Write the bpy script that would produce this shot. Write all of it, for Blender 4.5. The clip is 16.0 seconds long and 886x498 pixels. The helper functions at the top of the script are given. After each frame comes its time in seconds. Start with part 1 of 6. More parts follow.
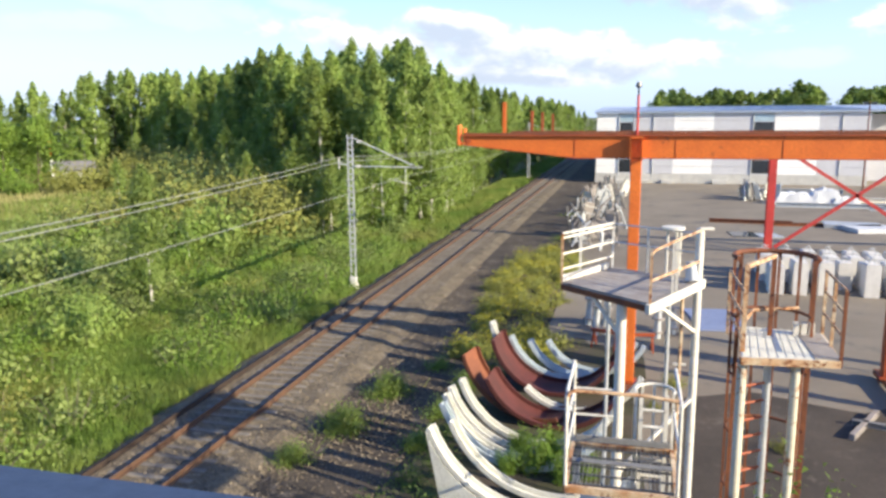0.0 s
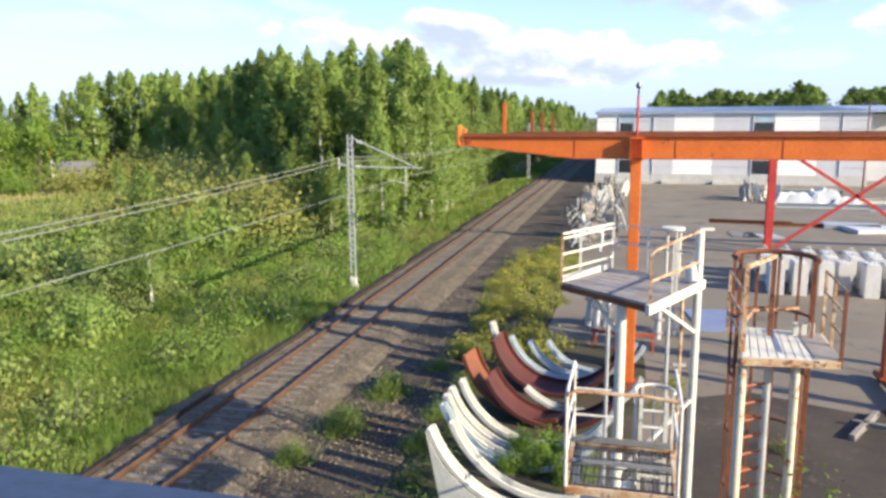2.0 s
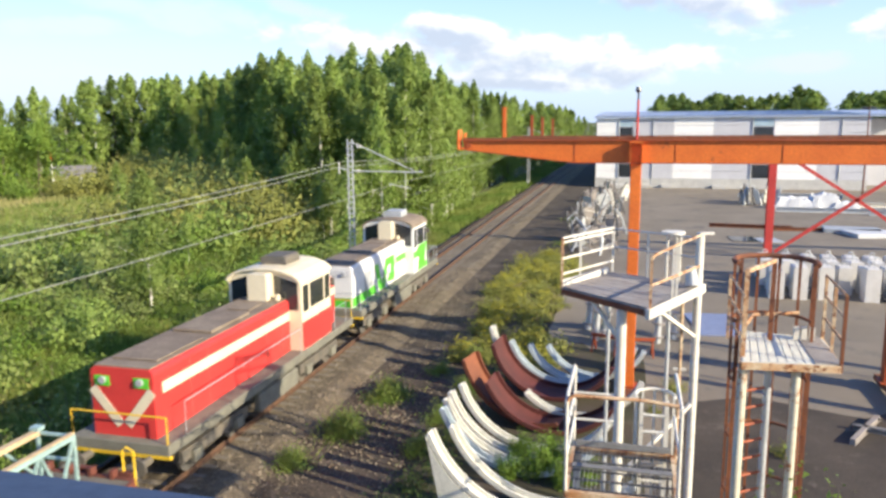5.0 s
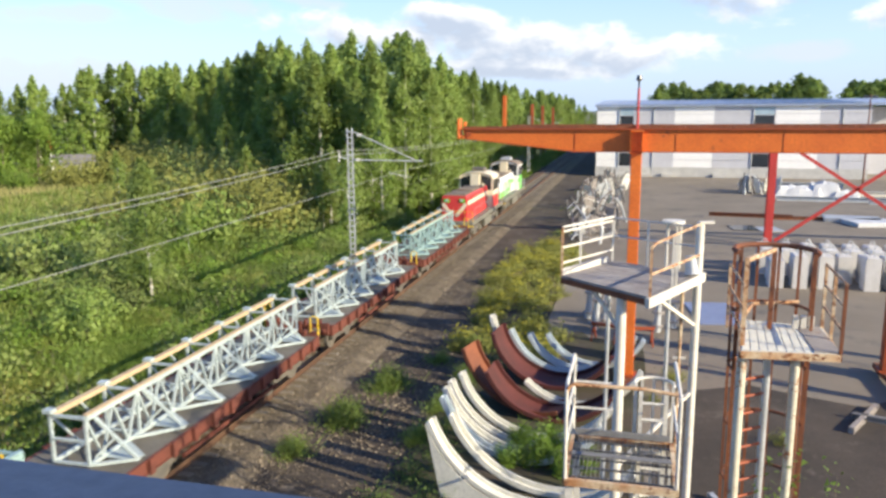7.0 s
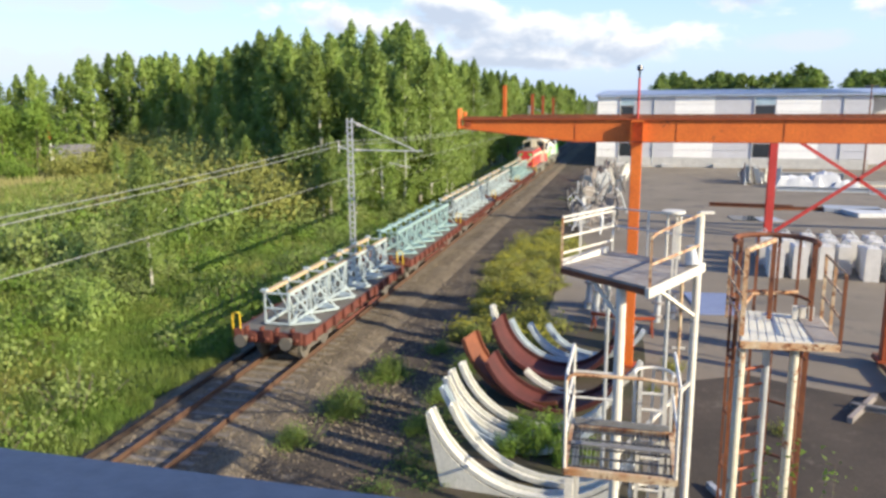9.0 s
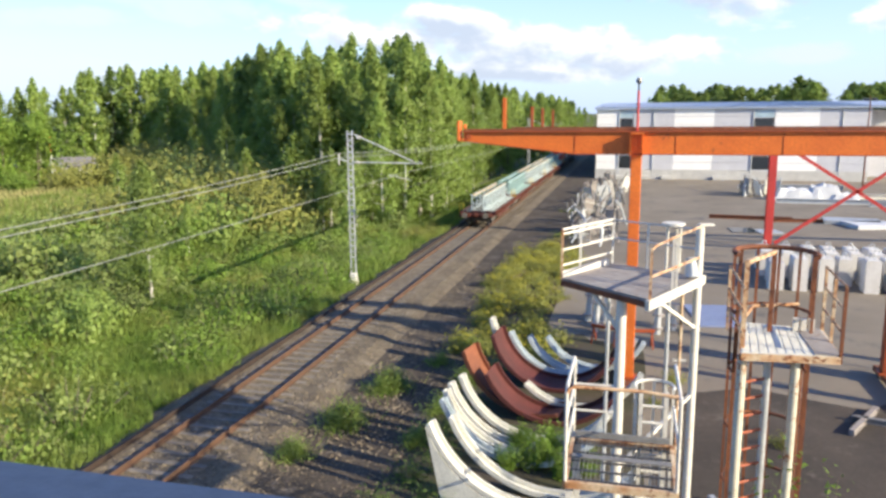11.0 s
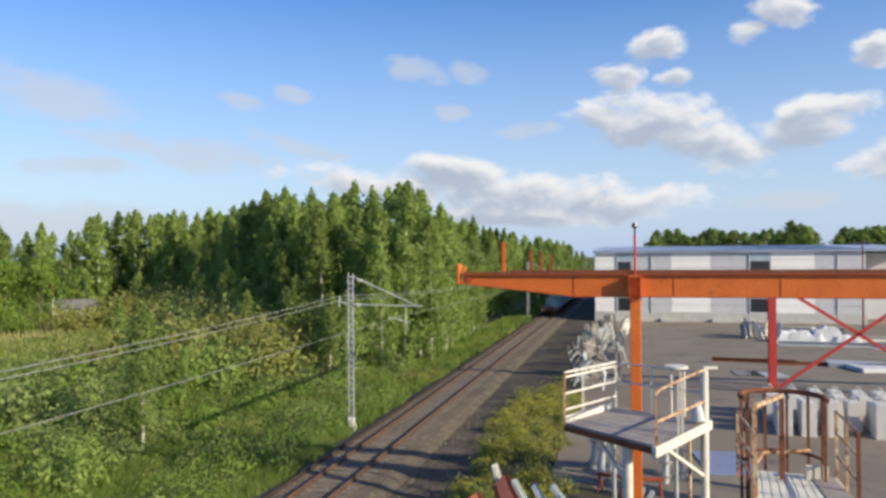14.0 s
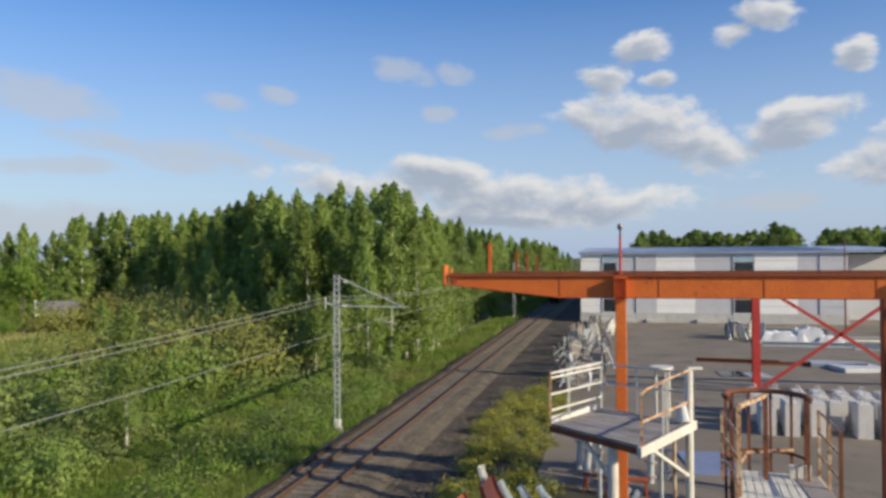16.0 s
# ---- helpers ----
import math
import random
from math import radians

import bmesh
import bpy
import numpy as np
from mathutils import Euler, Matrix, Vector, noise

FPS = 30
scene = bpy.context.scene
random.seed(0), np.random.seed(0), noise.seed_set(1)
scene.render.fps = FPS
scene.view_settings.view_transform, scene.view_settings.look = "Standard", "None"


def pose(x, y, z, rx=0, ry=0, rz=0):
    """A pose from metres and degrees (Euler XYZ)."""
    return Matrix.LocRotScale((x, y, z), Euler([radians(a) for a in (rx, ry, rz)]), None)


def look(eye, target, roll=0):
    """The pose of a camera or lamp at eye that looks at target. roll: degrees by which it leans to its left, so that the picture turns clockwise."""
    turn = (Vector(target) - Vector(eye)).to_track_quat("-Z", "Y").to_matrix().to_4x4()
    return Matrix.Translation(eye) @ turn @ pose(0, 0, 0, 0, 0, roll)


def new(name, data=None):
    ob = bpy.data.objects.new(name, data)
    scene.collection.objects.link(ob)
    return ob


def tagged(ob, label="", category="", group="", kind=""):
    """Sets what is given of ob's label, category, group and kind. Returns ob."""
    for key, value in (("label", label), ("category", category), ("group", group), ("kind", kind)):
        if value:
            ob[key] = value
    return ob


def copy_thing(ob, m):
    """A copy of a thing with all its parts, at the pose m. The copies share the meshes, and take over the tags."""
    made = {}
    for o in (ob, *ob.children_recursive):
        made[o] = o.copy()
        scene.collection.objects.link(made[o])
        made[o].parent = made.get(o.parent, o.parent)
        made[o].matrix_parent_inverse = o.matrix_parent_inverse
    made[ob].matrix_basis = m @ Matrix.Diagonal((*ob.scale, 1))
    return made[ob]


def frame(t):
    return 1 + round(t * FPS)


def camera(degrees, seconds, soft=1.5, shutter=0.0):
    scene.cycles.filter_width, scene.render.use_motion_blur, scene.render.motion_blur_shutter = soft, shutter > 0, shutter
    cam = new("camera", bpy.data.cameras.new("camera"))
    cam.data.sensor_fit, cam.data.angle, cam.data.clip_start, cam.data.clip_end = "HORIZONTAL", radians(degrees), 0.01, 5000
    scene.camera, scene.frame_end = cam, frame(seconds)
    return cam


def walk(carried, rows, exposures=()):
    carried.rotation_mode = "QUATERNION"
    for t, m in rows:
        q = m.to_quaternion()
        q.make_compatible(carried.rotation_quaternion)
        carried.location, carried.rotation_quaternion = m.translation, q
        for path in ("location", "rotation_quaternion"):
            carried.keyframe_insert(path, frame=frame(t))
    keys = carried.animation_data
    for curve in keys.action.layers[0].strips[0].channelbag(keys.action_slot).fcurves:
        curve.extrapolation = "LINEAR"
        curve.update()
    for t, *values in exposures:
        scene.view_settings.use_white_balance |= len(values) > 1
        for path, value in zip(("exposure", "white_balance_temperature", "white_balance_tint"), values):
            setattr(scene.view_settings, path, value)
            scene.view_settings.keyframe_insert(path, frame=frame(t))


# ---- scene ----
cam = camera(61.0, 16.0, soft=3.0, shutter=0.12)
EYE = (0.0, 0.0, 9.5)
# seconds, yaw, pitch, roll
ROWS = [(0, 14.1, -10.02, 0.4), (0.5, 14.1, -10.27, 0.4), (1, 14.1, -10.15, 0.4), (1.5, 14.1, -10.02, 0.4),
        (2, 14.1, -9.98, 0.4), (2.5, 14.1, -9.85, 0.4), (3, 14.1, -9.73, 0.4), (3.5, 14.1, -9.64, 0.4),
        (4, 14.1, -9.52, 0.4), (6.5, 14.1, -10.23, 0.4), (7, 14.1, -10.5, 0.4), (7.5, 14.1, -10.94, 0.4),
        (8, 14.1, -11.26, 0.4), (8.5, 14.1, -10.86, 0.4), (8.7, 14.1, -11.28, 0.4), (11, 14.1, -10.32, 0.4),
        (11.5, 14.1, -10.23, 0.4), (12, 14.1, -10.02, 0.4), (12.1, 14.1, -9.9, 0.4), (12.2, 14.1, -9.18, 0.4),
        (12.3, 14.1, -7.74, 0.4), (12.4, 14.1, -4.97, 0.5), (12.5, 14.1, -2.95, 0.5), (12.6, 14.1, -1.83, 0.5),
        (12.7, 14.1, -1.66, 0.5), (12.8, 14.1, -1.53, 0.5), (13, 14.1, -1.53, 0.5), (13.5, 14.1, -1.87, 0.5),
        (13.6, 14.1, -0.84, 0.5), (13.7, 14.1, -0.02, 0.4), (13.8, 14.1, 0.32, 0.4), (14, 14.1, 0.5, 0.4),
        (14.5, 14.1, 0.5, 0.4), (15, 14.1, 0.5, 0.4), (15.9, 14.1, 0.5, 0.4), (16, 13.05, 0.58, 0.4)]
walk(cam, [(t, pose(*EYE, 90 + p, r, y)) for t, y, p, r in ROWS],
     exposures=[(0.0, 0.9), (4.2, 0.88), (6.5, 0.74), (8.5, 0.72), (11.0, 0.86), (12.1, 0.9), (12.5, 0.96), (13.0, 0.6), (13.6, 0.38), (14.1, 0.24), (14.5, 0.08), (16.0, 0.02)])

# ---- world, sun ----
SUN_AZ, SUN_EL = math.atan2(1.0, -0.33), radians(23)
world = bpy.data.worlds.new("world")
scene.world = world
world.use_nodes = True


def nodes_of(tree):
    n, l = tree.nodes, tree.links

    def add(kind, **kw):
        node = n.new(kind)
        for k, v in kw.items():
            if k == "ins":
                for a, b in v.items():
                    node.inputs[a].default_value = b
            elif k == "op":
                node.operation = v
            elif k == "dtype":
                node.data_type = v
        return node
    return n, l, add


# heaped clouds: bearing right of the line, height over the horizon, half width, half height (degrees), lean
CUMULUS = [(-10.5, 5.0, 16.5, 1.7, -4), (-14.0, 6.5, 4.2, 1.3, -4), (-3.0, 4.0, 8.5, 1.3, -5), (-8.0, 3.0, 8.6, 1.0, -2), (1.7, 9.7, 6.0, 2.3, -10),
           (6.2, 7.4, 5.0, 1.7, -8), (12.0, 8.9, 4.2, 1.8, 12), (14.6, 9.9, 2.2, 1.0, 5), (1.9, 14.9, 2.3, 1.25, 5), (-1.0, 13.1, 2.2, 0.9, 0),
           (3.0, 12.6, 1.4, 0.8, 0), (10.2, 16.4, 2.6, 1.15, -15), (8.2, 15.4, 1.6, 1.0, 0), (15.9, 13.2, 1.7, 1.2, 0), (16.6, 6.2, 3.2, 1.5, 8), (23, 8, 6, 2.2, 0)]
# thin veils and grey shreds
VEILS = [(-15.6, 13.9, 2.6, 1.1, -10), (-12.4, 13.8, 1.8, 0.9, -15), (-13.2, 10.8, 1.5, 0.7, 0), (-25.5, 12.0, 1.8, 0.7, -4), (-29.0, 11.3, 1.8, 0.7, 0),
         (-41.5, 10.8, 5.5, 1.9, -10), (-40.2, 6.3, 5.0, 0.7, 3), (-31.5, 7.4, 5.6, 1.3, -6), (-25.0, 8.2, 4.4, 0.75, -14), (-37.5, 8.2, 4.6, 0.8, -8),
         (-42, 2.6, 9, 1.3, 2), (-7.6, 9.3, 2.6, 0.7, 4), (10.5, 3.6, 4.4, 0.8, 0), (-58, 9, 8, 2.4, 0), (36, 5, 9, 1.6, 0)]


def build_sky():
    n, l, add = nodes_of(world.node_tree)
    n.clear()
    out, bg = add("ShaderNodeOutputWorld"), add("ShaderNodeBackground", ins={"Strength": 0.096})
    sky = add("ShaderNodeTexSky")
    sky.sky_type, sky.sun_disc = "NISHITA", False
    sky.sun_elevation, sky.sun_rotation = SUN_EL, SUN_AZ
    sky.air_density, sky.dust_density, sky.ozone_density = 1.0, 0.6, 1.6
    geo = add("ShaderNodeTexCoord")
    sep = add("ShaderNodeSeparateXYZ")
    l.new(geo.outputs["Generated"], sep.inputs[0])

    def calc(op, a, b=0.0, c=0.0):
        m = add("ShaderNodeMath", op=op)
        for k, v in enumerate((a, b, c)):
            if isinstance(v, (int, float)):
                m.inputs[k].default_value = v
            else:
                l.new(v, m.inputs[k])
        return m.outputs[0]

    def vec(op, a, b):
        m = add("ShaderNodeVectorMath", op=op)
        for k, v in enumerate((a, b)):
            if isinstance(v, tuple):
                m.inputs[k].default_value = v
            else:
                l.new(v, m.inputs[k])
        return m.outputs["Value" if op == "DOT_PRODUCT" else "Vector"]

    def ramp(x, a, b, lo=0.0, hi=1.0):
        m = add("ShaderNodeMapRange", ins={"From Min": a, "From Max": b, "To Min": lo, "To Max": hi})
        m.interpolation_type = "SMOOTHSTEP"
        l.new(x, m.inputs[0])
        return m.outputs[0]

    # bearing and height in degrees
    az = calc("MULTIPLY", calc("ARCTAN2", sep.outputs["X"], sep.outputs["Y"]), 57.2958)
    el = calc("MULTIPLY", calc("ARCSINE", sep.outputs["Z"]), 57.2958)
    com = add("ShaderNodeCombineXYZ")
    l.new(az, com.inputs[0]), l.new(el, com.inputs[1])
    at = com.outputs[0]

    def billow(shift):
        wide = vec("MULTIPLY", vec("ADD", at, shift), (0.30, 0.52, 1.0))
        a = add("ShaderNodeTexNoise", ins={"Scale": 1.0, "Detail": 6.0, "Roughness": 0.56, "Distortion": 0.25})
        l.new(wide, a.inputs["Vector"])
        return calc("MULTIPLY_ADD", a.outputs[0], 3.4, -1.62)

    def heap(clouds):
        """Largest of the clouds' swellings, here and a little towards the sun."""
        here = there = None
        for u, v, a, b, lean in clouds:
            mp = add("ShaderNodeMapping", ins={"Location": (u, v, 0), "Rotation": (0, 0, radians(lean)), "Scale": (a, b, 1)})
            mp.vector_type = "TEXTURE"
            l.new(at, mp.inputs[0])
            q = mp.outputs[0]
            k = vec("ADD", q, (0.12, 0.5, 0))
            d, e = calc("SUBTRACT", 1.0, vec("DOT_PRODUCT", q, q)), calc("SUBTRACT", 1.0, vec("DOT_PRODUCT", k, k))
            here = d if here is None else calc("MAXIMUM", here, d)
            there = e if there is None else calc("MAXIMUM", there, e)
        return here, there

    n0, n1 = billow((0, 0, 3.0)), billow((0.5, 0.8, 3.0))
    here, there = heap(CUMULUS)
    thin, _ = heap(VEILS)
    # scattered clouds in the rest of the sky
    around = add("ShaderNodeTexNoise", ins={"Scale": 0.055, "Detail": 2.0})
    l.new(at, around.inputs["Vector"])
    rest = calc("MULTIPLY_ADD", around.outputs[0], 6.0, -3.6)
    rest = calc("ADD", rest, ramp(el, 19, 30, -6.0, 0.0))
    d0 = calc("ADD", calc("MAXIMUM", calc("MAXIMUM", here, -1.4), rest), n0)
    d1 = calc("ADD", calc("MAXIMUM", there, -1.4), n1)
    cover = ramp(d0, -0.1, 0.85)
    veil = ramp(calc("ADD", calc("MAXIMUM", thin, -1.4), n0), -0.15, 1.1, 0.0, 0.62)
    mass = ramp(d1, -0.2, 1.3)
    shade = add("ShaderNodeMix", dtype="RGBA", ins={"A": (7.8, 7.7, 7.6, 1), "B": (3.9, 4.4, 5.3, 1)})
    l.new(mass, shade.inputs["Factor"])
    deep = add("ShaderNodeHueSaturation", ins={"Hue": 0.515, "Saturation": 1.4, "Value": 1.6})
    l.new(sky.outputs[0], deep.inputs["Color"])
    # pale haze low over the horizon
    zc = calc("MAXIMUM", sep.outputs["Z"], 0.0)
    hz = add("ShaderNodeMapRange", ins={"From Min": 0.0, "From Max": 0.34, "To Min": 0.92, "To Max": 0.0})
    l.new(zc, hz.inputs[0])
    hazy = add("ShaderNodeMix", dtype="RGBA", ins={"B": (4.0, 5.05, 7.3, 1)})
    l.new(hz.outputs[0], hazy.inputs["Factor"]), l.new(deep.outputs[0], hazy.inputs["A"])
    veiled = add("ShaderNodeMix", dtype="RGBA", ins={"B": (5.3, 5.6, 6.2, 1)})
    l.new(veil, veiled.inputs["Factor"]), l.new(hazy.outputs["Result"], veiled.inputs["A"])
    mix = add("ShaderNodeMix", dtype="RGBA")
    l.new(calc("MULTIPLY", cover, 0.93), mix.inputs["Factor"])
    l.new(veiled.outputs["Result"], mix.inputs["A"]), l.new(shade.outputs["Result"], mix.inputs["B"])
    l.new(mix.outputs["Result"], bg.inputs[0])
    l.new(bg.outputs[0], out.inputs[0])


build_sky()
sun = new("sun", bpy.data.lights.new("sun", "SUN"))
sun.data.energy, sun.data.angle, sun.data.color = 5.0, radians(0.6), (1.0, 0.87, 0.65)
to_sun = Vector((math.sin(SUN_AZ) * math.cos(SUN_EL), math.cos(SUN_AZ) * math.cos(SUN_EL), math.sin(SUN_EL)))
sun.matrix_world = look(to_sun * 100, (0, 0, 0))


# ---- materials ----
def material(name, base, rough=0.7, metal=0.0, second=None, scale=4.0, fine=40.0, spots=None, spot_at=0.6, bump=0.15,
             bump_dist=0.01, island=0.0, trans=None, spec=0.4, stretch=(1, 1, 1), per_object=0.0, soft=0.12, vary=0.14):
    m = bpy.data.materials.new(name)
    m.use_nodes = True
    n, l, add = nodes_of(m.node_tree)
    n.clear()
    out, bs = add("ShaderNodeOutputMaterial"), add("ShaderNodeBsdfPrincipled")
    bs.inputs["Roughness"].default_value, bs.inputs["Metallic"].default_value = rough, metal
    bs.inputs["Specular IOR Level"].default_value = spec
    tc, mp = add("ShaderNodeTexCoord"), add("ShaderNodeMapping", ins={"Scale": stretch})
    geo = add("ShaderNodeNewGeometry")
    l.new(geo.outputs["Position"] if name.startswith("w_") else tc.outputs["Object"], mp.inputs[0])
    big = add("ShaderNodeTexNoise", ins={"Scale": scale, "Detail": 5.0, "Roughness": 0.6})
    small = add("ShaderNodeTexNoise", ins={"Scale": fine, "Detail": 3.0})
    l.new(mp.outputs[0], big.inputs["Vector"]), l.new(mp.outputs[0], small.inputs["Vector"])
    ramp = add("ShaderNodeMapRange", ins={"From Min": 0.35, "From Max": 0.65})
    l.new(big.outputs[0], ramp.inputs[0])
    c = add("ShaderNodeMix", dtype="RGBA", ins={"A": (*base, 1), "B": (*(second or [k * 0.8 for k in base]), 1)})
    l.new(ramp.outputs[0], c.inputs["Factor"])
    last = c.outputs["Result"]
    if spots:
        r2 = add("ShaderNodeMapRange", ins={"From Min": spot_at, "From Max": spot_at + soft})
        sp = add("ShaderNodeTexNoise", ins={"Scale": scale * 2.3, "Detail": 8.0, "Roughness": 0.7})
        l.new(mp.outputs[0], sp.inputs["Vector"]), l.new(sp.outputs[0], r2.inputs[0])
        c2 = add("ShaderNodeMix", dtype="RGBA", ins={"B": (*spots, 1)})
        l.new(r2.outputs[0], c2.inputs["Factor"]), l.new(last, c2.inputs["A"])
        last = c2.outputs["Result"]
    hsv = add("ShaderNodeHueSaturation")
    v = add("ShaderNodeMapRange", ins={"From Min": 0.3, "From Max": 0.7, "To Min": 1 - vary, "To Max": 1 + vary})
    l.new(small.outputs[0], v.inputs[0])
    val = v.outputs[0]
    for amount, socket in ((island, geo.outputs["Random Per Island"]), (per_object, add("ShaderNodeObjectInfo").outputs["Random"])):
        if amount:
            r = add("ShaderNodeMapRange", ins={"To Min": 1 - amount, "To Max": 1 + amount})
            l.new(socket, r.inputs[0])
            k = add("ShaderNodeMath", op="MULTIPLY")
            l.new(r.outputs[0], k.inputs[0]), l.new(val, k.inputs[1])
            val = k.outputs[0]
    l.new(val, hsv.inputs["Value"]), l.new(last, hsv.inputs["Color"])
    l.new(hsv.outputs[0], bs.inputs["Base Color"])
    bp = add("ShaderNodeBump", ins={"Strength": bump, "Distance": bump_dist})
    l.new(small.outputs[0], bp.inputs["Height"]), l.new(bp.outputs[0], bs.inputs["Normal"])
    if trans:
        tr, mixs = add("ShaderNodeBsdfTranslucent"), add("ShaderNodeMixShader", ins={0: trans})
        l.new(hsv.outputs[0], tr.inputs[0]), l.new(bs.outputs[0], mixs.inputs[1]), l.new(tr.outputs[0], mixs.inputs[2])
        l.new(mixs.outputs[0], out.inputs[0])
    else:
        l.new(bs.outputs[0], out.inputs[0])
    return m


M = {}
M["ground"] = material("w_ground", (0.085, 0.11, 0.033), 0.95, second=(0.13, 0.135, 0.045), scale=0.35, fine=9, bump=0.4, bump_dist=0.05)
# near yard asphalt: dirt and cast shade both put into this dark colour
M["shaded_asphalt"] = material("w_shaded_asphalt", (0.046, 0.037, 0.028), 0.9, second=(0.08, 0.064, 0.048), scale=0.35, fine=26, spots=(0.125, 0.104, 0.08), spot_at=0.56, bump=0.25, vary=0.3)
# weedy earth, darkened to hold the shade round the segment heap
M["soil"] = material("w_shaded_soil", (0.075, 0.058, 0.042), 0.95, second=(0.055, 0.055, 0.025), scale=0.7, fine=16, spots=(0.12, 0.10, 0.08), spot_at=0.58, bump=0.6, bump_dist=0.04)
M["asphalt"] = material("w_asphalt", (0.185, 0.155, 0.115), 0.9, second=(0.235, 0.20, 0.152), scale=0.16, fine=30, spots=(0.11, 0.10, 0.09), spot_at=0.56, bump=0.2)
M["gravel"] = material("w_gravel", (0.085, 0.066, 0.046), 0.95, second=(0.055, 0.043, 0.03), scale=0.5, fine=14, spots=(0.16, 0.132, 0.10), spot_at=0.55, bump=0.8, bump_dist=0.05, vary=0.4)
M["ballast"] = material("w_ballast", (0.175, 0.142, 0.094), 0.95, second=(0.105, 0.082, 0.054), scale=0.8, fine=18, spots=(0.27, 0.225, 0.16), spot_at=0.55, bump=0.9, bump_dist=0.06, vary=0.42)
M["stone"] = material("w_stone", (0.215, 0.178, 0.125), 0.95, second=(0.15, 0.12, 0.085), scale=3, fine=20, island=0.4)
M["sleeper"] = material("sleeper", (0.23, 0.20, 0.16), 0.9, second=(0.16, 0.14, 0.11), scale=3, fine=40, per_object=0.18)
M["rail_rust"] = material("rail_rust", (0.125, 0.066, 0.038), 0.85, second=(0.08, 0.045, 0.028), scale=2, fine=30)
M["rail_old"] = material("rail_old", (0.05, 0.032, 0.022), 0.9, second=(0.035, 0.024, 0.018), scale=2, fine=30)
M["rail_top"] = material("rail_top", (0.085, 0.06, 0.045), 0.55, 0.3, scale=5, fine=60)
M["white_wall"] = material("white_wall", (0.90, 0.89, 0.85), 0.6, second=(0.86, 0.85, 0.82), scale=0.6, fine=6, bump=0.05)
M["grey_wall"] = material("grey_wall", (0.58, 0.58, 0.60), 0.55, second=(0.54, 0.54, 0.56), scale=0.6, fine=6, bump=0.05)
M["plinth"] = material("plinth", (0.55, 0.54, 0.50), 0.9, second=(0.46, 0.45, 0.42), scale=1.2, fine=12)
M["roof_metal"] = material("roof_metal", (0.42, 0.48, 0.58), 0.45, 0.3, second=(0.37, 0.42, 0.51), scale=0.4, fine=8)
M["glass_dark"] = material("glass_dark", (0.03, 0.035, 0.04), 0.08, scale=1, fine=3, bump=0.0, spec=0.8)
M["pane_pale"] = material("pane_pale", (0.42, 0.55, 0.62), 0.15, scale=1, fine=3, bump=0.0, spec=0.8)
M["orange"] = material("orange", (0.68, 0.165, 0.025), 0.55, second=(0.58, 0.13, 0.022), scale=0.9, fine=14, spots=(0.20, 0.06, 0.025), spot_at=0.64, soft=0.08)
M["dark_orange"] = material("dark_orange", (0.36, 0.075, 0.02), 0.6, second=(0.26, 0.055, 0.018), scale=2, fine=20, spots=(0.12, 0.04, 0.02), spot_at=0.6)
M["red"] = material("red", (0.55, 0.055, 0.045), 0.55, second=(0.45, 0.045, 0.038), scale=1, fine=14, spots=(0.22, 0.06, 0.04), spot_at=0.64)
M["white_paint"] = material("white_paint", (0.68, 0.655, 0.58), 0.6, second=(0.60, 0.57, 0.49), scale=2.2, fine=25, spots=(0.30, 0.14, 0.06), spot_at=0.63, soft=0.06)
M["rust_paint"] = material("rust_paint", (0.62, 0.50, 0.33), 0.7, second=(0.42, 0.20, 0.08), scale=3.0, fine=25, spots=(0.20, 0.075, 0.03), spot_at=0.52, soft=0.08)
M["rust"] = material("rust", (0.22, 0.075, 0.03), 0.85, second=(0.13, 0.05, 0.028), scale=3, fine=25)
M["cream_paint"] = material("cream_paint", (0.60, 0.57, 0.45), 0.65, second=(0.50, 0.46, 0.35), scale=2.0, fine=25, spots=(0.28, 0.11, 0.04), spot_at=0.56, soft=0.06)
M["deck"] = material("deck", (0.34, 0.31, 0.28), 0.8, second=(0.24, 0.21, 0.19), scale=1.5, fine=22, spots=(0.20, 0.10, 0.05), spot_at=0.58)
M["tread"] = material("tread", (0.74, 0.72, 0.60), 0.7, second=(0.64, 0.62, 0.52), scale=2, fine=25, spots=(0.30, 0.19, 0.09), spot_at=0.68)
M["under_grey"] = material("under_grey", (0.22, 0.22, 0.215), 0.75, second=(0.16, 0.155, 0.15), scale=2.0, fine=25)
M["galv"] = material("galv", (0.50, 0.52, 0.53), 0.55, 0.35, second=(0.42, 0.44, 0.45), scale=2, fine=30)
M["mast"] = material("mast", (0.56, 0.57, 0.55), 0.6, 0.1, second=(0.48, 0.49, 0.48), scale=2, fine=30)
M["wire"] = material("wire", (0.33, 0.34, 0.31), 0.55, 0.2, scale=2, fine=30)
M["concrete"] = material("concrete", (0.66, 0.64, 0.60), 0.9, second=(0.56, 0.54, 0.50), scale=1.6, fine=20, per_object=0.06)


# ---- mesh helpers ----
def box(bm, x0, x1, y0, y1, z0, z1, m=None):
    v = [bm.verts.new((x, y, z)) for z in (z0, z1) for x, y in ((x0, y0), (x1, y0), (x1, y1), (x0, y1))]
    if m is not None:
        for k in v:
            k.co = m @ k.co
    for f in ((3, 2, 1, 0), (4, 5, 6, 7), (0, 1, 5, 4), (1, 2, 6, 5), (2, 3, 7, 6), (3, 0, 4, 7)):
        bm.faces.new([v[i] for i in f])
    return v


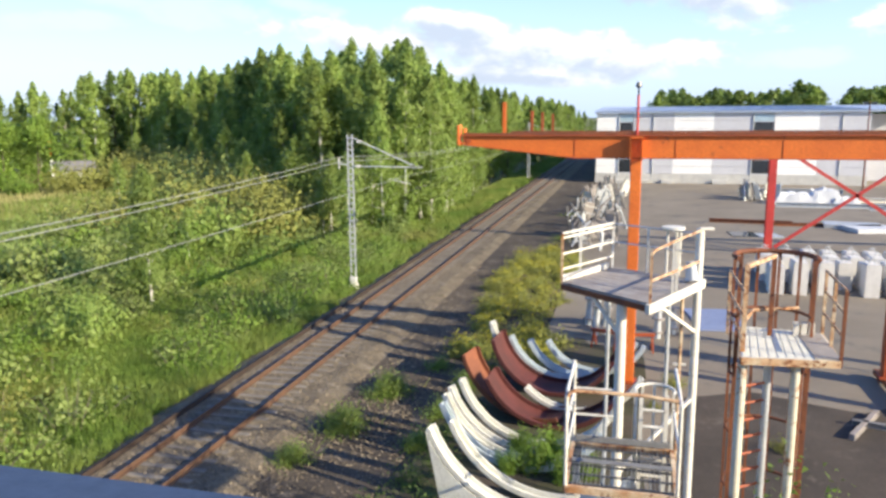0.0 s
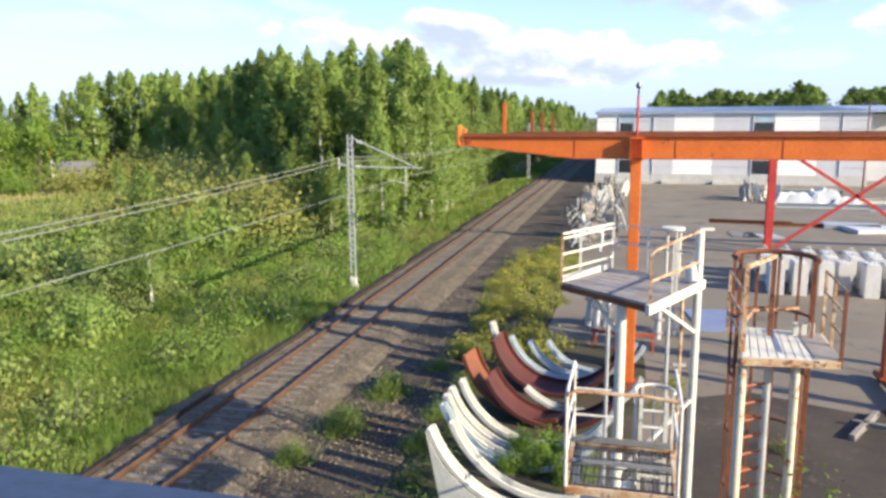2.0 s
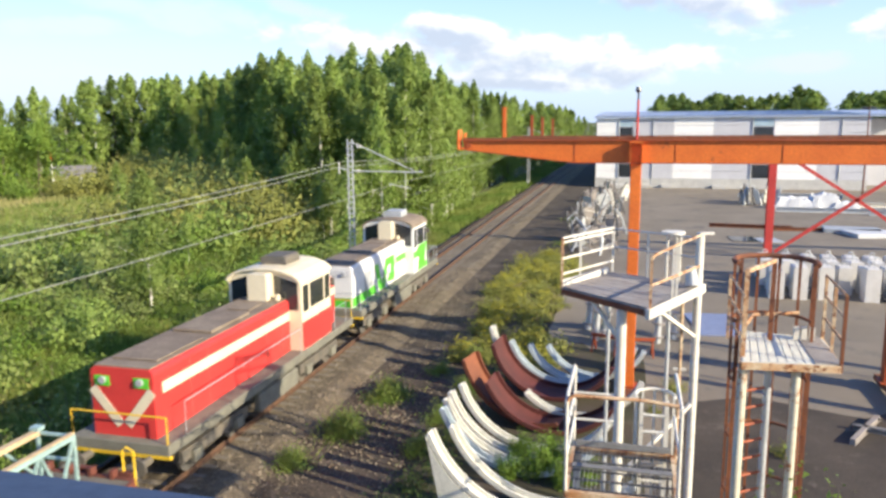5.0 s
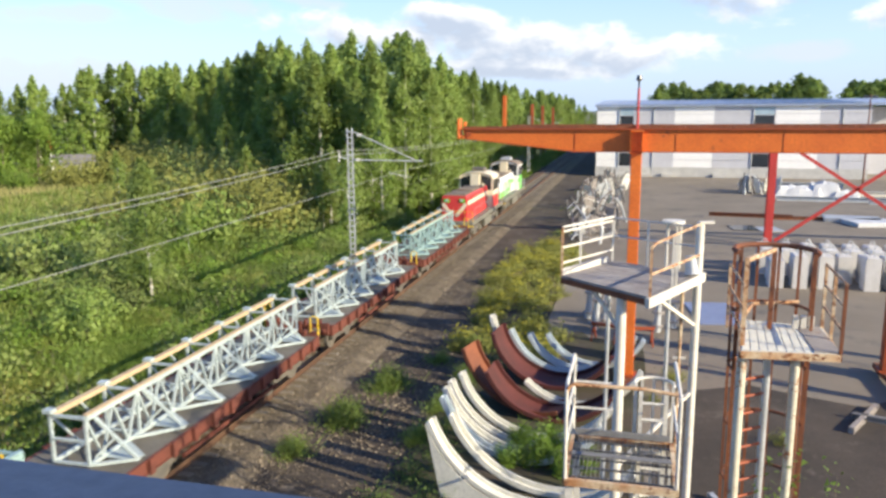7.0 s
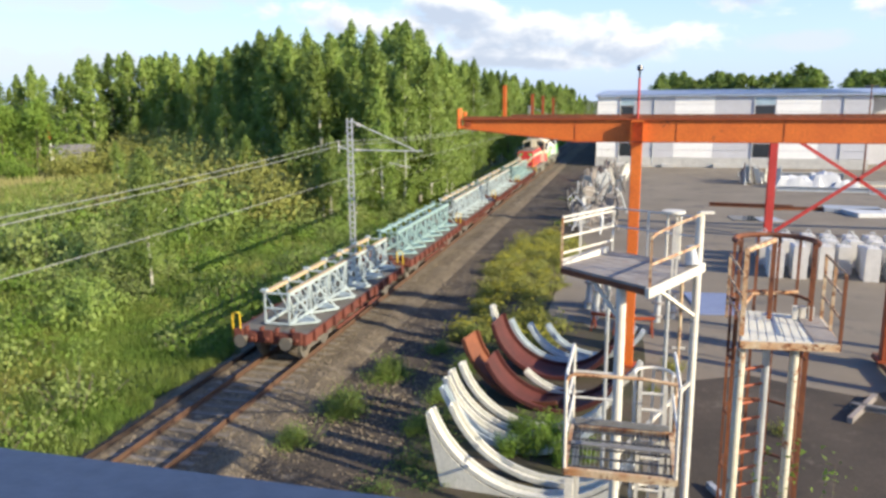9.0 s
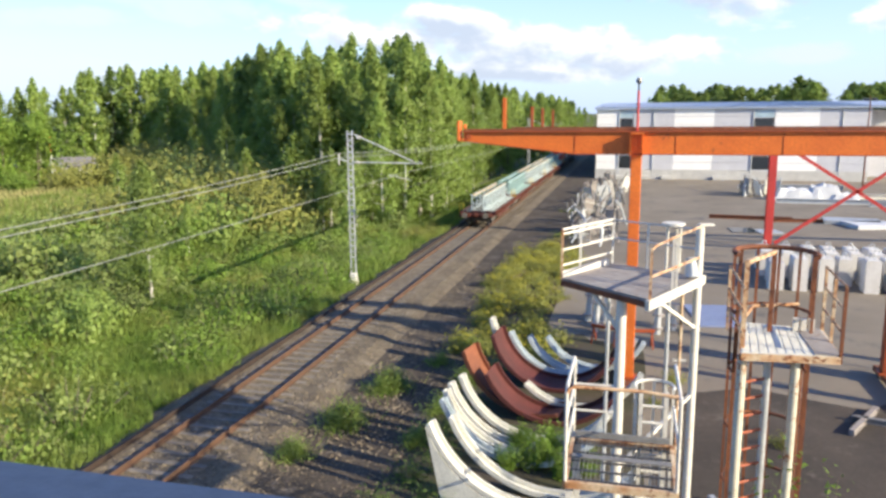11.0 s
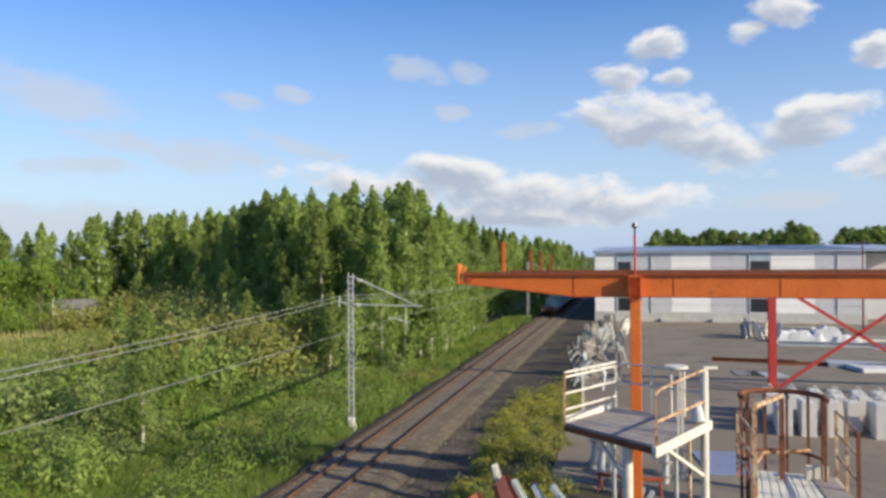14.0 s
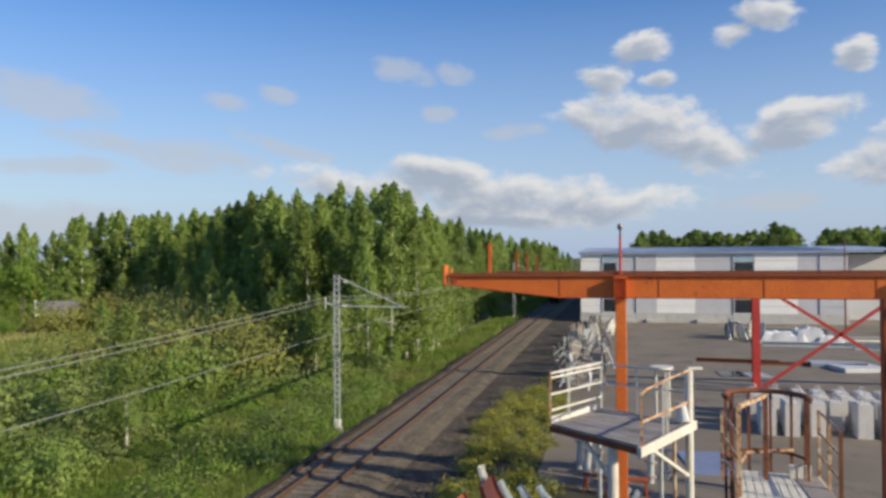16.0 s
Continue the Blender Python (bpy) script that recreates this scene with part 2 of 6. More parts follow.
def along(p, q, up=(0, 0, 1)):
    p, q = Vector(p), Vector(q)
    y = (q - p).normalized()
    u = Vector(up)
    if abs(y.dot(u)) > 0.98:
        u = Vector((0, 1, 0)) if abs(y.y) < 0.9 else Vector((1, 0, 0))
    x = y.cross(u).normalized()
    z = x.cross(y)
    m = Matrix((x, y, z)).transposed().to_4x4()
    m.translation = p
    return m, (q - p).length


def bar(bm, p, q, w, h=None, up=(0, 0, 1)):
    """A flat bar from p to q, w wide and h high, about its axis."""
    m, n = along(p, q, up)
    h = w if h is None else h
    box(bm, -w / 2, w / 2, 0, n, -h / 2, h / 2, m)


def tube(bm, p, q, r, seg=8, r2=None):
    m, n = along(p, q)
    r2 = r if r2 is None else r2
    a = [bm.verts.new(m @ Vector((r * math.cos(t), 0, r * math.sin(t)))) for t in (2 * math.pi * i / seg for i in range(seg))]
    b = [bm.verts.new(m @ Vector((r2 * math.cos(t), n, r2 * math.sin(t)))) for t in (2 * math.pi * i / seg for i in range(seg))]
    for i in range(seg):
        bm.faces.new((a[i], a[(i + 1) % seg], b[(i + 1) % seg], b[i]))
    bm.faces.new(a[::-1]), bm.faces.new(b)


def pipe(bm, pts, r, seg=8):
    """A bent tube through the points, with mitred joints."""
    pts = [Vector(p) for p in pts]
    rings = []
    ref = None
    for i, p in enumerate(pts):
        d = (pts[min(i + 1, len(pts) - 1)] - pts[max(i - 1, 0)]).normalized()
        if ref is None or abs(ref.dot(d)) > 0.95:
            ref = Vector((0, 0, 1)) if abs(d.z) < 0.9 else Vector((1, 0, 0))
        x = d.cross(ref).normalized()
        z = x.cross(d)
        ref = z
        rings.append([bm.verts.new(p + r * (x * math.cos(t) + z * math.sin(t))) for t in (2 * math.pi * k / seg for k in range(seg))])
    for a, b in zip(rings, rings[1:]):
        for k in range(seg):
            bm.faces.new((a[k], a[(k + 1) % seg], b[(k + 1) % seg], b[k]))
    bm.faces.new(rings[0][::-1]), bm.faces.new(rings[-1])


def extrude(bm, outline, p, q, up=(0, 0, 1)):
    """Sweeps a closed outline (across, up) from p to q."""
    m, n = along(p, q, up)
    a = [bm.verts.new(m @ Vector((x, 0, z))) for x, z in outline]
    b = [bm.verts.new(m @ Vector((x, n, z))) for x, z in outline]
    k = len(outline)
    for i in range(k):
        bm.faces.new((a[i], a[(i + 1) % k], b[(i + 1) % k], b[i]))
    bm.faces.new(a[::-1]), bm.faces.new(b)


def i_beam(bm, p, q, w, h, t=0.03, up=(0, 0, 1)):
    o = [(-w / 2, -h / 2), (w / 2, -h / 2), (w / 2, -h / 2 + t), (t / 2, -h / 2 + t), (t / 2, h / 2 - t), (w / 2, h / 2 - t),
         (w / 2, h / 2), (-w / 2, h / 2), (-w / 2, h / 2 - t), (-t / 2, h / 2 - t), (-t / 2, -h / 2 + t), (-w / 2, -h / 2 + t)]
    extrude(bm, o, p, q, up)


def finish(bm, mat, smooth=False, bevel=0.0):
    if bevel:
        bmesh.ops.bevel(bm, geom=bm.edges[:], offset=bevel, segments=1, affect="EDGES")
    bmesh.ops.recalc_face_normals(bm, faces=bm.faces[:])
    me = bpy.data.meshes.new("mesh")
    bm.to_mesh(me)
    bm.free()
    me.materials.append(mat)
    if smooth:
        me.polygons.foreach_set("use_smooth", [True] * len(me.polygons))
    return me


def part(name, bm, mat, parent=None, label="", smooth=False, bevel=0.0, **tags):
    me = finish(bm, M[mat] if isinstance(mat, str) else mat, smooth, bevel)
    ob = new(name, me)
    ob.parent = parent
    return tagged(ob, label, **tags)


def thing(name, m, label, category, group="", kind=""):
    e = new(name)
    e.empty_display_size = 0.2
    e.matrix_world = m
    return tagged(e, label, category, group, kind)


def B():
    return bmesh.new()


# ---- ground ----
TRACK_X = -12.54          # centre line of the track; it runs along +y
YARD_Z, PATH_Z, BED_Z = -0.30, -0.34, -0.20


def smoothstep(a, b, x):
    t = min(max((x - a) / (b - a), 0.0), 1.0)
    return t * t * (3 - 2 * t)


def land(x, y):
    """Height of the land."""
    z = -0.55
    z -= 0.75 * smoothstep(-16.2, -20.5, x)                                # slope below the line
    z += 0.5 * smoothstep(-28, -60, x)
    if x < -16.5:
        z += 0.25 * noise.noise((x * 0.13, y * 0.13, 2.0)) * smoothstep(-16.5, -22, x)
    return z


def build_ground():
    bm = B()
    xs = [-2500, -900, -400, -200, -140, -100] + [-80 + 2 * i for i in range(21)] + [-39 + i for i in range(24)] + [-14, -8, 0, 20, 60, 120, 300, 900, 2500]
    ys = [-300, -60, -20] + [-10 + 2.0 * i for i in range(70)] + [140, 170, 220, 300, 450, 700, 1100, 1800, 3000]
    grid = [[bm.verts.new((x, y, land(x, y))) for x in xs] for y in ys]
    for a, b in zip(grid, grid[1:]):
        for i in range(len(xs) - 1):
            bm.faces.new((a[i], a[i + 1], b[i + 1], b[i]))
    part("ground", bm, "ground", None, "rough green meadow land beside the railway", kind="structure", smooth=True)

    bm = B()                                                               # gravel strip beside the line
    ysg = [-20 + 1.5 * i for i in range(170)]
    rows = []
    for y in ysg:
        r = []
        for x in (-16.1, -15.2, -14.6, -10.4, -9.7, -8.2, -6.6, -5.2, -3.9, -3.3):
            z = {-16.1: -0.75, -15.2: -0.42, -14.6: BED_Z, -10.4: BED_Z, -9.7: PATH_Z, -3.3: -0.45}.get(x, PATH_Z + 0.05 * noise.noise((x * 0.9, y * 0.35, 0)))
            wob = 0.25 * noise.noise((x, y * 0.3, 5.0)) if x in (-16.1, -15.2, -3.3, -3.9) else 0
            r.append(bm.verts.new((x + wob, y, z)))
        rows.append(r)
    for a, b in zip(rows, rows[1:]):
        for i in range(len(a) - 1):
            f = bm.faces.new((a[i], a[i + 1], b[i + 1], b[i]))
    bed = part("track_bed", bm, "ballast", None, "grey-brown crushed stone bed and gravel service strip", kind="structure")
    bed.data.materials.append(M["gravel"])
    # service strip: browner gravel, its colour also darkened for the shadows there
    for f in bed.data.polygons:
        f.material_index = 1 if f.center.x > -9.6 else 0

    bm = B()
    box(bm, -3.6, 140, -30, 330, -0.8, YARD_Z)
    part("pavement", bm, "asphalt", None, "worn grey asphalt of the storage yard", kind="structure")
    # thin dark sheets; their colour carries shade as well as dirt
    for name, mat, x0, x1, y0, y1, z, lab in (("soil_patch", "soil", -6.3, 0.9, 9, 33, YARD_Z + 0.02, "weedy soil under the heap of steel segments, darkened for shade"),
                                              ("asphalt_patch", "shaded_asphalt", 0.3, 22, 1, 27.5, YARD_Z + 0.008, "dark dirty asphalt patch with shade put into its colour")):
        bm = B()
        n = 56
        ring = []
        for i in range(n):
            q = 2 * math.pi * i / n
            c, s = math.cos(q), math.sin(q)
            k = 1 / max(abs(c), abs(s)) ** 0.85 * (1 + 0.28 * noise.noise((c * 2.2, s * 2.2, z * 50)) + 0.07 * noise.noise((c * 9, s * 9, 1)))
            ring.append(bm.verts.new(((x0 + x1) / 2 + (x1 - x0) / 2 * c * k * 0.93, (y0 + y1) / 2 + (y1 - y0) / 2 * s * k * 0.93, z)))
        mid = bm.verts.new(((x0 + x1) / 2, (y0 + y1) / 2, z))
        for i in range(n):
            bm.faces.new((mid, ring[i], ring[(i + 1) % n]))
        part(name, bm, mat, None, lab, kind="structure")
    return bed


track_bed = build_ground()


def build_track():
    prof = [(-0.075, -0.17), (0.075, -0.17), (0.075, -0.155), (0.012, -0.135), (0.012, -0.045), (0.036, -0.035), (0.036, -0.008),
            (0.028, -0.001), (-0.028, -0.001), (-0.036, -0.008), (-0.036, -0.035), (-0.012, -0.045), (-0.012, -0.135), (-0.075, -0.155)]
    tr = thing("railway_track", pose(TRACK_X, 0, 0), "single railway line with rusty rails on sleepers in gravel", "railway track", kind="structure")
    for s in (-0.8, 0.8):
        bm = B()
        extrude(bm, prof, (s, -18, 0), (s, 300, 0))
        rl = part("rail", bm, "rail_rust", tr, "rusty steel rail")
        bm = B()
        box(bm, s - 0.03, s + 0.03, -18, 300, -0.001, 0.003)
        part("running_surface", bm, "rail_top", rl, "worn brown rail head")
    bm = B()
    extrude(bm, [(-0.12, -0.26), (0.12, -0.26), (0.10, -0.165), (-0.10, -0.165)], (-1.3, 0, 0), (1.3, 0, 0))
    me = finish(bm, M["sleeper"])
    for i in range(200):
        s = new("sleeper", me)
        s.parent = tr
        s.matrix_basis = pose(random.uniform(-0.03, 0.03), 8 + i * 0.62 + random.uniform(-0.02, 0.02), random.uniform(-0.022, 0.0), 0, 0, random.uniform(-0.8, 0.8))
    return tr


build_track()


def build_old_rail():
    """Worn-out rails left lying along the edge of the bed."""
    prof = [(-0.07, 0), (0.07, 0), (0.07, 0.015), (0.012, 0.03), (0.012, 0.11), (0.035, 0.12), (0.035, 0.155), (-0.035, 0.155), (-0.035, 0.12), (-0.012, 0.11), (-0.012, 0.03), (-0.07, 0.015)]
    for y0, y1, dx in ((-16, 31.6, 0.0), (31.8, 61.5, 0.03), (61.8, 92, -0.02), (92.3, 130, 0.02)):
        bm = B()
        extrude(bm, prof, (0, 0, 0), (0.03, y1 - y0, 0))
        ob = part("old_rail", bm, "rail_old", None, "old dark rusty rail lying beside the track", category="rail", group="old rails beside the track")
        ob.matrix_world = pose(TRACK_X - 1.75 + dx, y0, BED_Z + 0.002)


build_old_rail()


def scatter_stones():
    """Loose crushed stone on the bed and the service strip: small four-sided lumps."""
    rs = np.random.default_rng(21)
    n = 17000
    y = 10 + 38 * rs.random(n) ** 1.5
    x = np.where(rs.random(n) < 0.55, rs.uniform(-14.8, -10.2, n), rs.uniform(-10.2, -5.8, n))
    z = np.where((x > -14.6) & (x < -10.4), BED_Z, PATH_Z) + np.where((x > -10.4) & (x < -9.7), (x + 9.7) / -0.7 * 0.14, 0)
    p = np.stack([x, y, z], 1)[:, None, :]
    s = rs.uniform(0.025, 0.06, (n, 1, 1))
    a = rs.uniform(0, 6.28, (n, 1)) + np.array([[0, 2.1, 4.2]]) + rs.normal(size=(n, 3)) * 0.3
    base = np.stack([np.cos(a) * 1.2, np.sin(a) * 1.2, np.full_like(a, -0.3)], 2)
    top = np.concatenate([rs.normal(size=(n, 1, 2)) * 0.4, np.full((n, 1, 1), 0.9)], 2)
    v = (p + s * np.concatenate([base, top], 1)).reshape(-1, 3)
    f = (np.arange(n)[:, None, None] * 4 + np.array([[0, 1, 3], [1, 2, 3], [2, 0, 3]])[None]).reshape(-1, 3)
    me = bpy.data.meshes.new("stones")
    me.from_pydata(v.tolist(), [], f.tolist())
    me.materials.append(M["stone"])
    tagged(new("loose_stones", me), "loose grey-brown crushed stones of the track bed", "gravel", kind="stuff")


scatter_stones()


# ---- warehouse ----
def build_warehouse():
    w = thing("warehouse", pose(0, 113.85, YARD_Z), "long white and grey panelled warehouse with a metal roof", "warehouse", kind="structure")
    X0, X1, DEEP, EAVE = -5.35, 31.0, 60.0, 10.0
    bm = B()
    box(bm, X0 + 0.1, X1 - 0.1, 0.12, DEEP, 0, EAVE - 0.3)
    box(bm, X1 - 0.2, 40, 9, DEEP, 0, EAVE - 0.3)
    part("core", bm, "grey_wall", w)
    bm = B()
    box(bm, X0 - 0.05, X1 + 0.05, -0.1, 0.12, 0, 1.35)
    box(bm, X0 - 0.05, X0 + 0.1, 0.12, DEEP, 0, 1.35)
    part("plinth", bm, "plinth", w, "pale concrete plinth")
    # bays across the front: x0, x1, white or grey, doorway column or not
    bays = [(-5.35, -2.15, "white_wall"), (-0.1, 2.6, "grey_wall"), (2.75, 5.5, "grey_wall"), (5.5, 10.9, "white_wall"),
            (10.9, 16.1, "grey_wall"), (18.9, 24.6, "white_wall"), (24.6, 27.4, "grey_wall"), (27.55, 31.0, "grey_wall")]
    for x0, x1, mat in bays:
        k = int((EAVE - 1.4) / 1.07)
        for i in range(k):
            bm = B()
            z0 = 1.35 + i * (EAVE - 1.35) / k
            box(bm, x0 + 0.012, x1 - 0.012, 0, 0.12, z0 + 0.03, z0 + (EAVE - 1.35) / k - 0.03)
            part("panel", bm, mat, w)
    for x0, x1 in ((-2.15, -0.1), (16.1, 18.9)):
        bm = B()
        box(bm, x0, x1, 0.04, 0.118, 1.35, EAVE)
        part("window_frame", bm, "grey_wall", w)
        for z0, z1, mat in ((1.5, 3.4, "glass_dark"), (3.5, 5.4, "glass_dark"), (5.5, 7.15, "glass_dark"), (7.25, 8.7, "glass_dark"), (8.8, 9.8, "pane_pale")):
            bm = B()
            box(bm, x0 + 0.12, x1 - 0.12, 0.01, 0.037, z0, z1)
            part("pane", bm, mat, w)
    for x in (2.67, 27.47, -2.15, 16.1):
        bm = B()
        tube(bm, (x, -0.07, 0.3), (x, -0.07, EAVE), 0.075)
        part("downpipe", bm, "galv", w)
    bm = B()
    for y0, z0, y1, z1 in ((-0.5, EAVE, 0, EAVE + 0.02),):
        box(bm, X0 - 0.3, 40.3, -0.45, 0.15, EAVE, EAVE + 0.28)
    part("eaves_trim", bm, "roof_metal", w)
    bm = B()
    v = [bm.verts.new(p) for p in ((X0 - 0.3, -0.5, EAVE + 0.29), (40.3, -0.5, EAVE + 0.29), (40.3, 30, EAVE + 1.2), (X0 - 0.3, 30, EAVE + 1.2),
                                   (40.3, 60.3, EAVE + 0.29), (X0 - 0.3, 60.3, EAVE + 0.29))]
    bm.faces.new((v[0], v[1], v[2], v[3])), bm.faces.new((v[3], v[2], v[4], v[5])), bm.faces.new((v[0], v[3], v[5])), bm.faces.new((v[1], v[4], v[2]))
    bm.faces.new((v[0], v[5], v[4], v[1]))
    roof = part("roof", bm, "roof_metal", w, "blue-grey sheet metal roof")
    for i in range(60):
        x = X0 + 0.1 + i * 0.61
        bm = B()
        bar(bm, (x, -0.5, EAVE + 0.32), (x, 30, EAVE + 1.23), 0.04, 0.05)
        part("seam", bm, "roof_metal", roof)
    # side wall along the line
    for i in range(10):
        bm = B()
        box(bm, X0 - 0.02, X0 + 0.1, 0.13 + i * 6, 6.1 + i * 6, 1.36, EAVE)
        part("side_panel", bm, "white_wall" if i % 2 else "grey_wall", w)
    # loading blocks along the foot
    for x0, x1 in ((-3.0, 0.4), (1.2, 2.2), (4.0, 5.6), (11.0, 13.0)):
        bm = B()
        box(bm, x0, x1, -1.0, -0.12, 0, 0.5)
        part("loading_block", bm, "plinth", w, bevel=0.03)


build_warehouse()


# ---- gantry crane ----
def build_crane():
    c = thing("gantry_crane", pose(0, 32.4, YARD_Z), "orange steel gantry crane with a tapered cantilever girder", "crane")
    TOP, DEP = 9.05, 1.0
    # main girder, tapering towards the tip
    def girder(name, y, x0, xt, x1, mat, top=TOP):
        bm = B()
        for side in (-0.17, 0.17):
            o = [(x0, top - 0.12), (x0, top - 0.47), (xt, top - DEP), (x1, top - DEP), (x1, top - 0.12)]
            a = [bm.verts.new((x, y + side - 0.01, z)) for x, z in o]
            b = [bm.verts.new((x, y + side + 0.01, z)) for x, z in o]
            bm.faces.new(a), bm.faces.new(b[::-1])
            for i in range(5):
                bm.faces.new((a[i], b[i], b[(i + 1) % 5], a[(i + 1) % 5]))
        web = part(name, bm, mat, c, "orange box girder with flaking paint")
        bm = B()
        box(bm, x0 - 0.1, x1, y - 0.3, y + 0.3, top - 0.118, top - 0.06)
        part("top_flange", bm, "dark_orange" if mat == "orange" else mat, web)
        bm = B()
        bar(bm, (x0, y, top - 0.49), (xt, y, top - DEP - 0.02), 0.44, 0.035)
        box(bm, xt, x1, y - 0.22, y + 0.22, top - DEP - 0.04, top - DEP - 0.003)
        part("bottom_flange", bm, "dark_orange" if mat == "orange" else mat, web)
        bm = B()
        box(bm, x0, x1, y - 0.06, y + 0.06, top - 0.057, top + 0.02)
        part("crane_rail", bm, "rust", web)
        for k in range(7):
            x = xt + (x1 - xt) * k / 6.5
            bm = B()
            box(bm, x - 0.008, x + 0.008, y - 0.20, y - 0.182, top - DEP + 0.01, top - 0.13)
            part("weld_seam", bm, "dark_orange", web)
        return web
    g = girder("girder", 0.0, -7.2, -2.4, 24.0, "orange")
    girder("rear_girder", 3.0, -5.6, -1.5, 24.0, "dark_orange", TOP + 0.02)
    # end stop and end tie
    bm = B()
    box(bm, -7.44, -7.34, -0.3, 0.3, TOP - 0.50, TOP + 0.36)
    box(bm, -7.34, -7.16, -0.22, 0.22, TOP - 0.50, TOP - 0.40)
    box(bm, -7.20, -7.10, -0.10, 0.10, TOP + 0.021, TOP + 0.22)
    part("end_stop", bm, "orange", c, bevel=0.015)
    bm = B()
    tube(bm, (-6.95, -0.19, TOP - 0.30), (-6.95, -0.23, TOP - 0.30), 0.12, 14)
    part("end_boss", bm, "dark_orange", c)
    # legs
    for x in (0.12, 11.15, 22.0):
        # rear legs: same paint, with their shade put into the darker orange
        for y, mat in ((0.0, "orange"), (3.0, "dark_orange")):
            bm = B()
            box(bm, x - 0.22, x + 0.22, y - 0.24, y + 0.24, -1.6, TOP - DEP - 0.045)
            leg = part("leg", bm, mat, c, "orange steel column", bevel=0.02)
            bm = B()
            box(bm, x - 0.36, x + 0.36, y - 0.36, y + 0.36, -1.68, -1.6)
            part("foot_plate", bm, "dark_orange", leg)
        bm = B()
        box(bm, x - 0.2, x + 0.2, -1.2, 4.2, -1.94, -1.68)
        part("end_carriage", bm, "rust", c, bevel=0.02)
        for y in (-0.9, 3.9):
            bm = B()
            tube(bm, (x - 0.08, y, -1.9), (x + 0.08, y, -1.9), 0.2, 14)
            part("travel_wheel", bm, "rust", c)
        bm = B()
        bar(bm, (x, 0.2, -1.0), (x, 2.8, 7.6), 0.1)
        part("brace", bm, "dark_orange", c)
        # hood that joins column and girder
        bm = B()
        box(bm, x - 0.26, x - 0.23, -0.55, -0.20, TOP - DEP - 0.1, TOP - 0.13)
        box(bm, x + 0.23, x + 0.26, -0.42, -0.20, TOP - DEP - 0.1, TOP - 0.13)
        box(bm, x - 0.23, x + 0.23, -0.42, -0.20, TOP - 0.2, TOP - 0.13)
        part("gusset", bm, "orange", c)
    # runway girder along the line, from this crane's tip to the red frame
    bm = B()
    i_beam(bm, (-7.04, 5.46, 8.30), (-7.04, 35.93, 8.30), 0.4, 0.2, 0.04)
    run = part("runway_girder", bm, "orange", c, "orange runway girder along the line")
    for y, h in ((9.71, 10.53), (21.48, 10.14), (27.79, 10.04), (35.56, 9.92)):
        bm = B()
        box(bm, -7.13, -6.95, y - 0.09, y + 0.09, 8.39, h)
        part("stanchion", bm, "orange" if y < 10 else "dark_orange", run, "upright orange post")
    # lamp mast on the column
    bm = B()
    tube(bm, (0.12, -0.12, TOP - 0.06), (0.12, -0.12, TOP + 1.55), 0.05)
    pl = part("lamp_pole", bm, "red", c, "thin red lamp pole")
    bm = B()
    tube(bm, (0.12, -0.12, TOP + 1.55), (0.12, -0.12, TOP + 1.85), 0.035, 8, 0.04)
    tube(bm, (0.12, -0.12, TOP + 1.83), (0.12, -0.12, TOP + 1.90), 0.06, 10, 0.13)
    tube(bm, (0.12, -0.12, TOP + 1.90), (0.12, -0.12, TOP + 2.06), 0.13, 10, 0.09)
    part("lamp_head", bm, "glass_dark", pl, "small dark lamp head")
    # drawn at a larger scale: bring all parts to true size, feet on the asphalt
    size = Matrix.Scale(0.824, 4)
    shift = Matrix.Translation((0, 0, 1.725))
    for o in c.children_recursive:
        o.data.transform(shift @ size)
    c.matrix_world = pose(0, 26.7, YARD_Z)


build_crane()


def build_red_frame():
    """The older red crane in the yard."""
    c = thing("red_gantry_frame", pose(0, 56.6, YARD_Z), "red steel crane frame with crossed braces", "crane")
    TOP = 9.0
    for x in (9.45, 19.8):
        for y in (0.0,):
            bm = B()
            i_beam(bm, (x, y, 0.05), (x, y, 7.66), 0.5, 0.5, 0.05, up=(0, 1, 0))
            leg = part("leg", bm, "red", c, "red steel column")
            bm = B()
            box(bm, x - 0.45, x + 0.45, y - 0.45, y + 0.45, 0, 0.05)
            part("foot_plate", bm, "rust", leg)
    for a, b in (((9.8, 0, 7.6), (16.4, 0, 3.3)), ((9.9, 0, 0.5), (19.4, 0, 7.6)), ((16.4, 0, 3.3), (19.6, 0, 0.9))):
        bm = B()
        bar(bm, a, b, 0.16, 0.22)
        part("brace", bm, "red", c)
    bm = B()
    i_beam(bm, (-7.3, 0, 8.02), (40, 0, 8.02), 0.45, 0.7, 0.04)
    part("girder", bm, "red", c, "red girder")


build_red_frame()


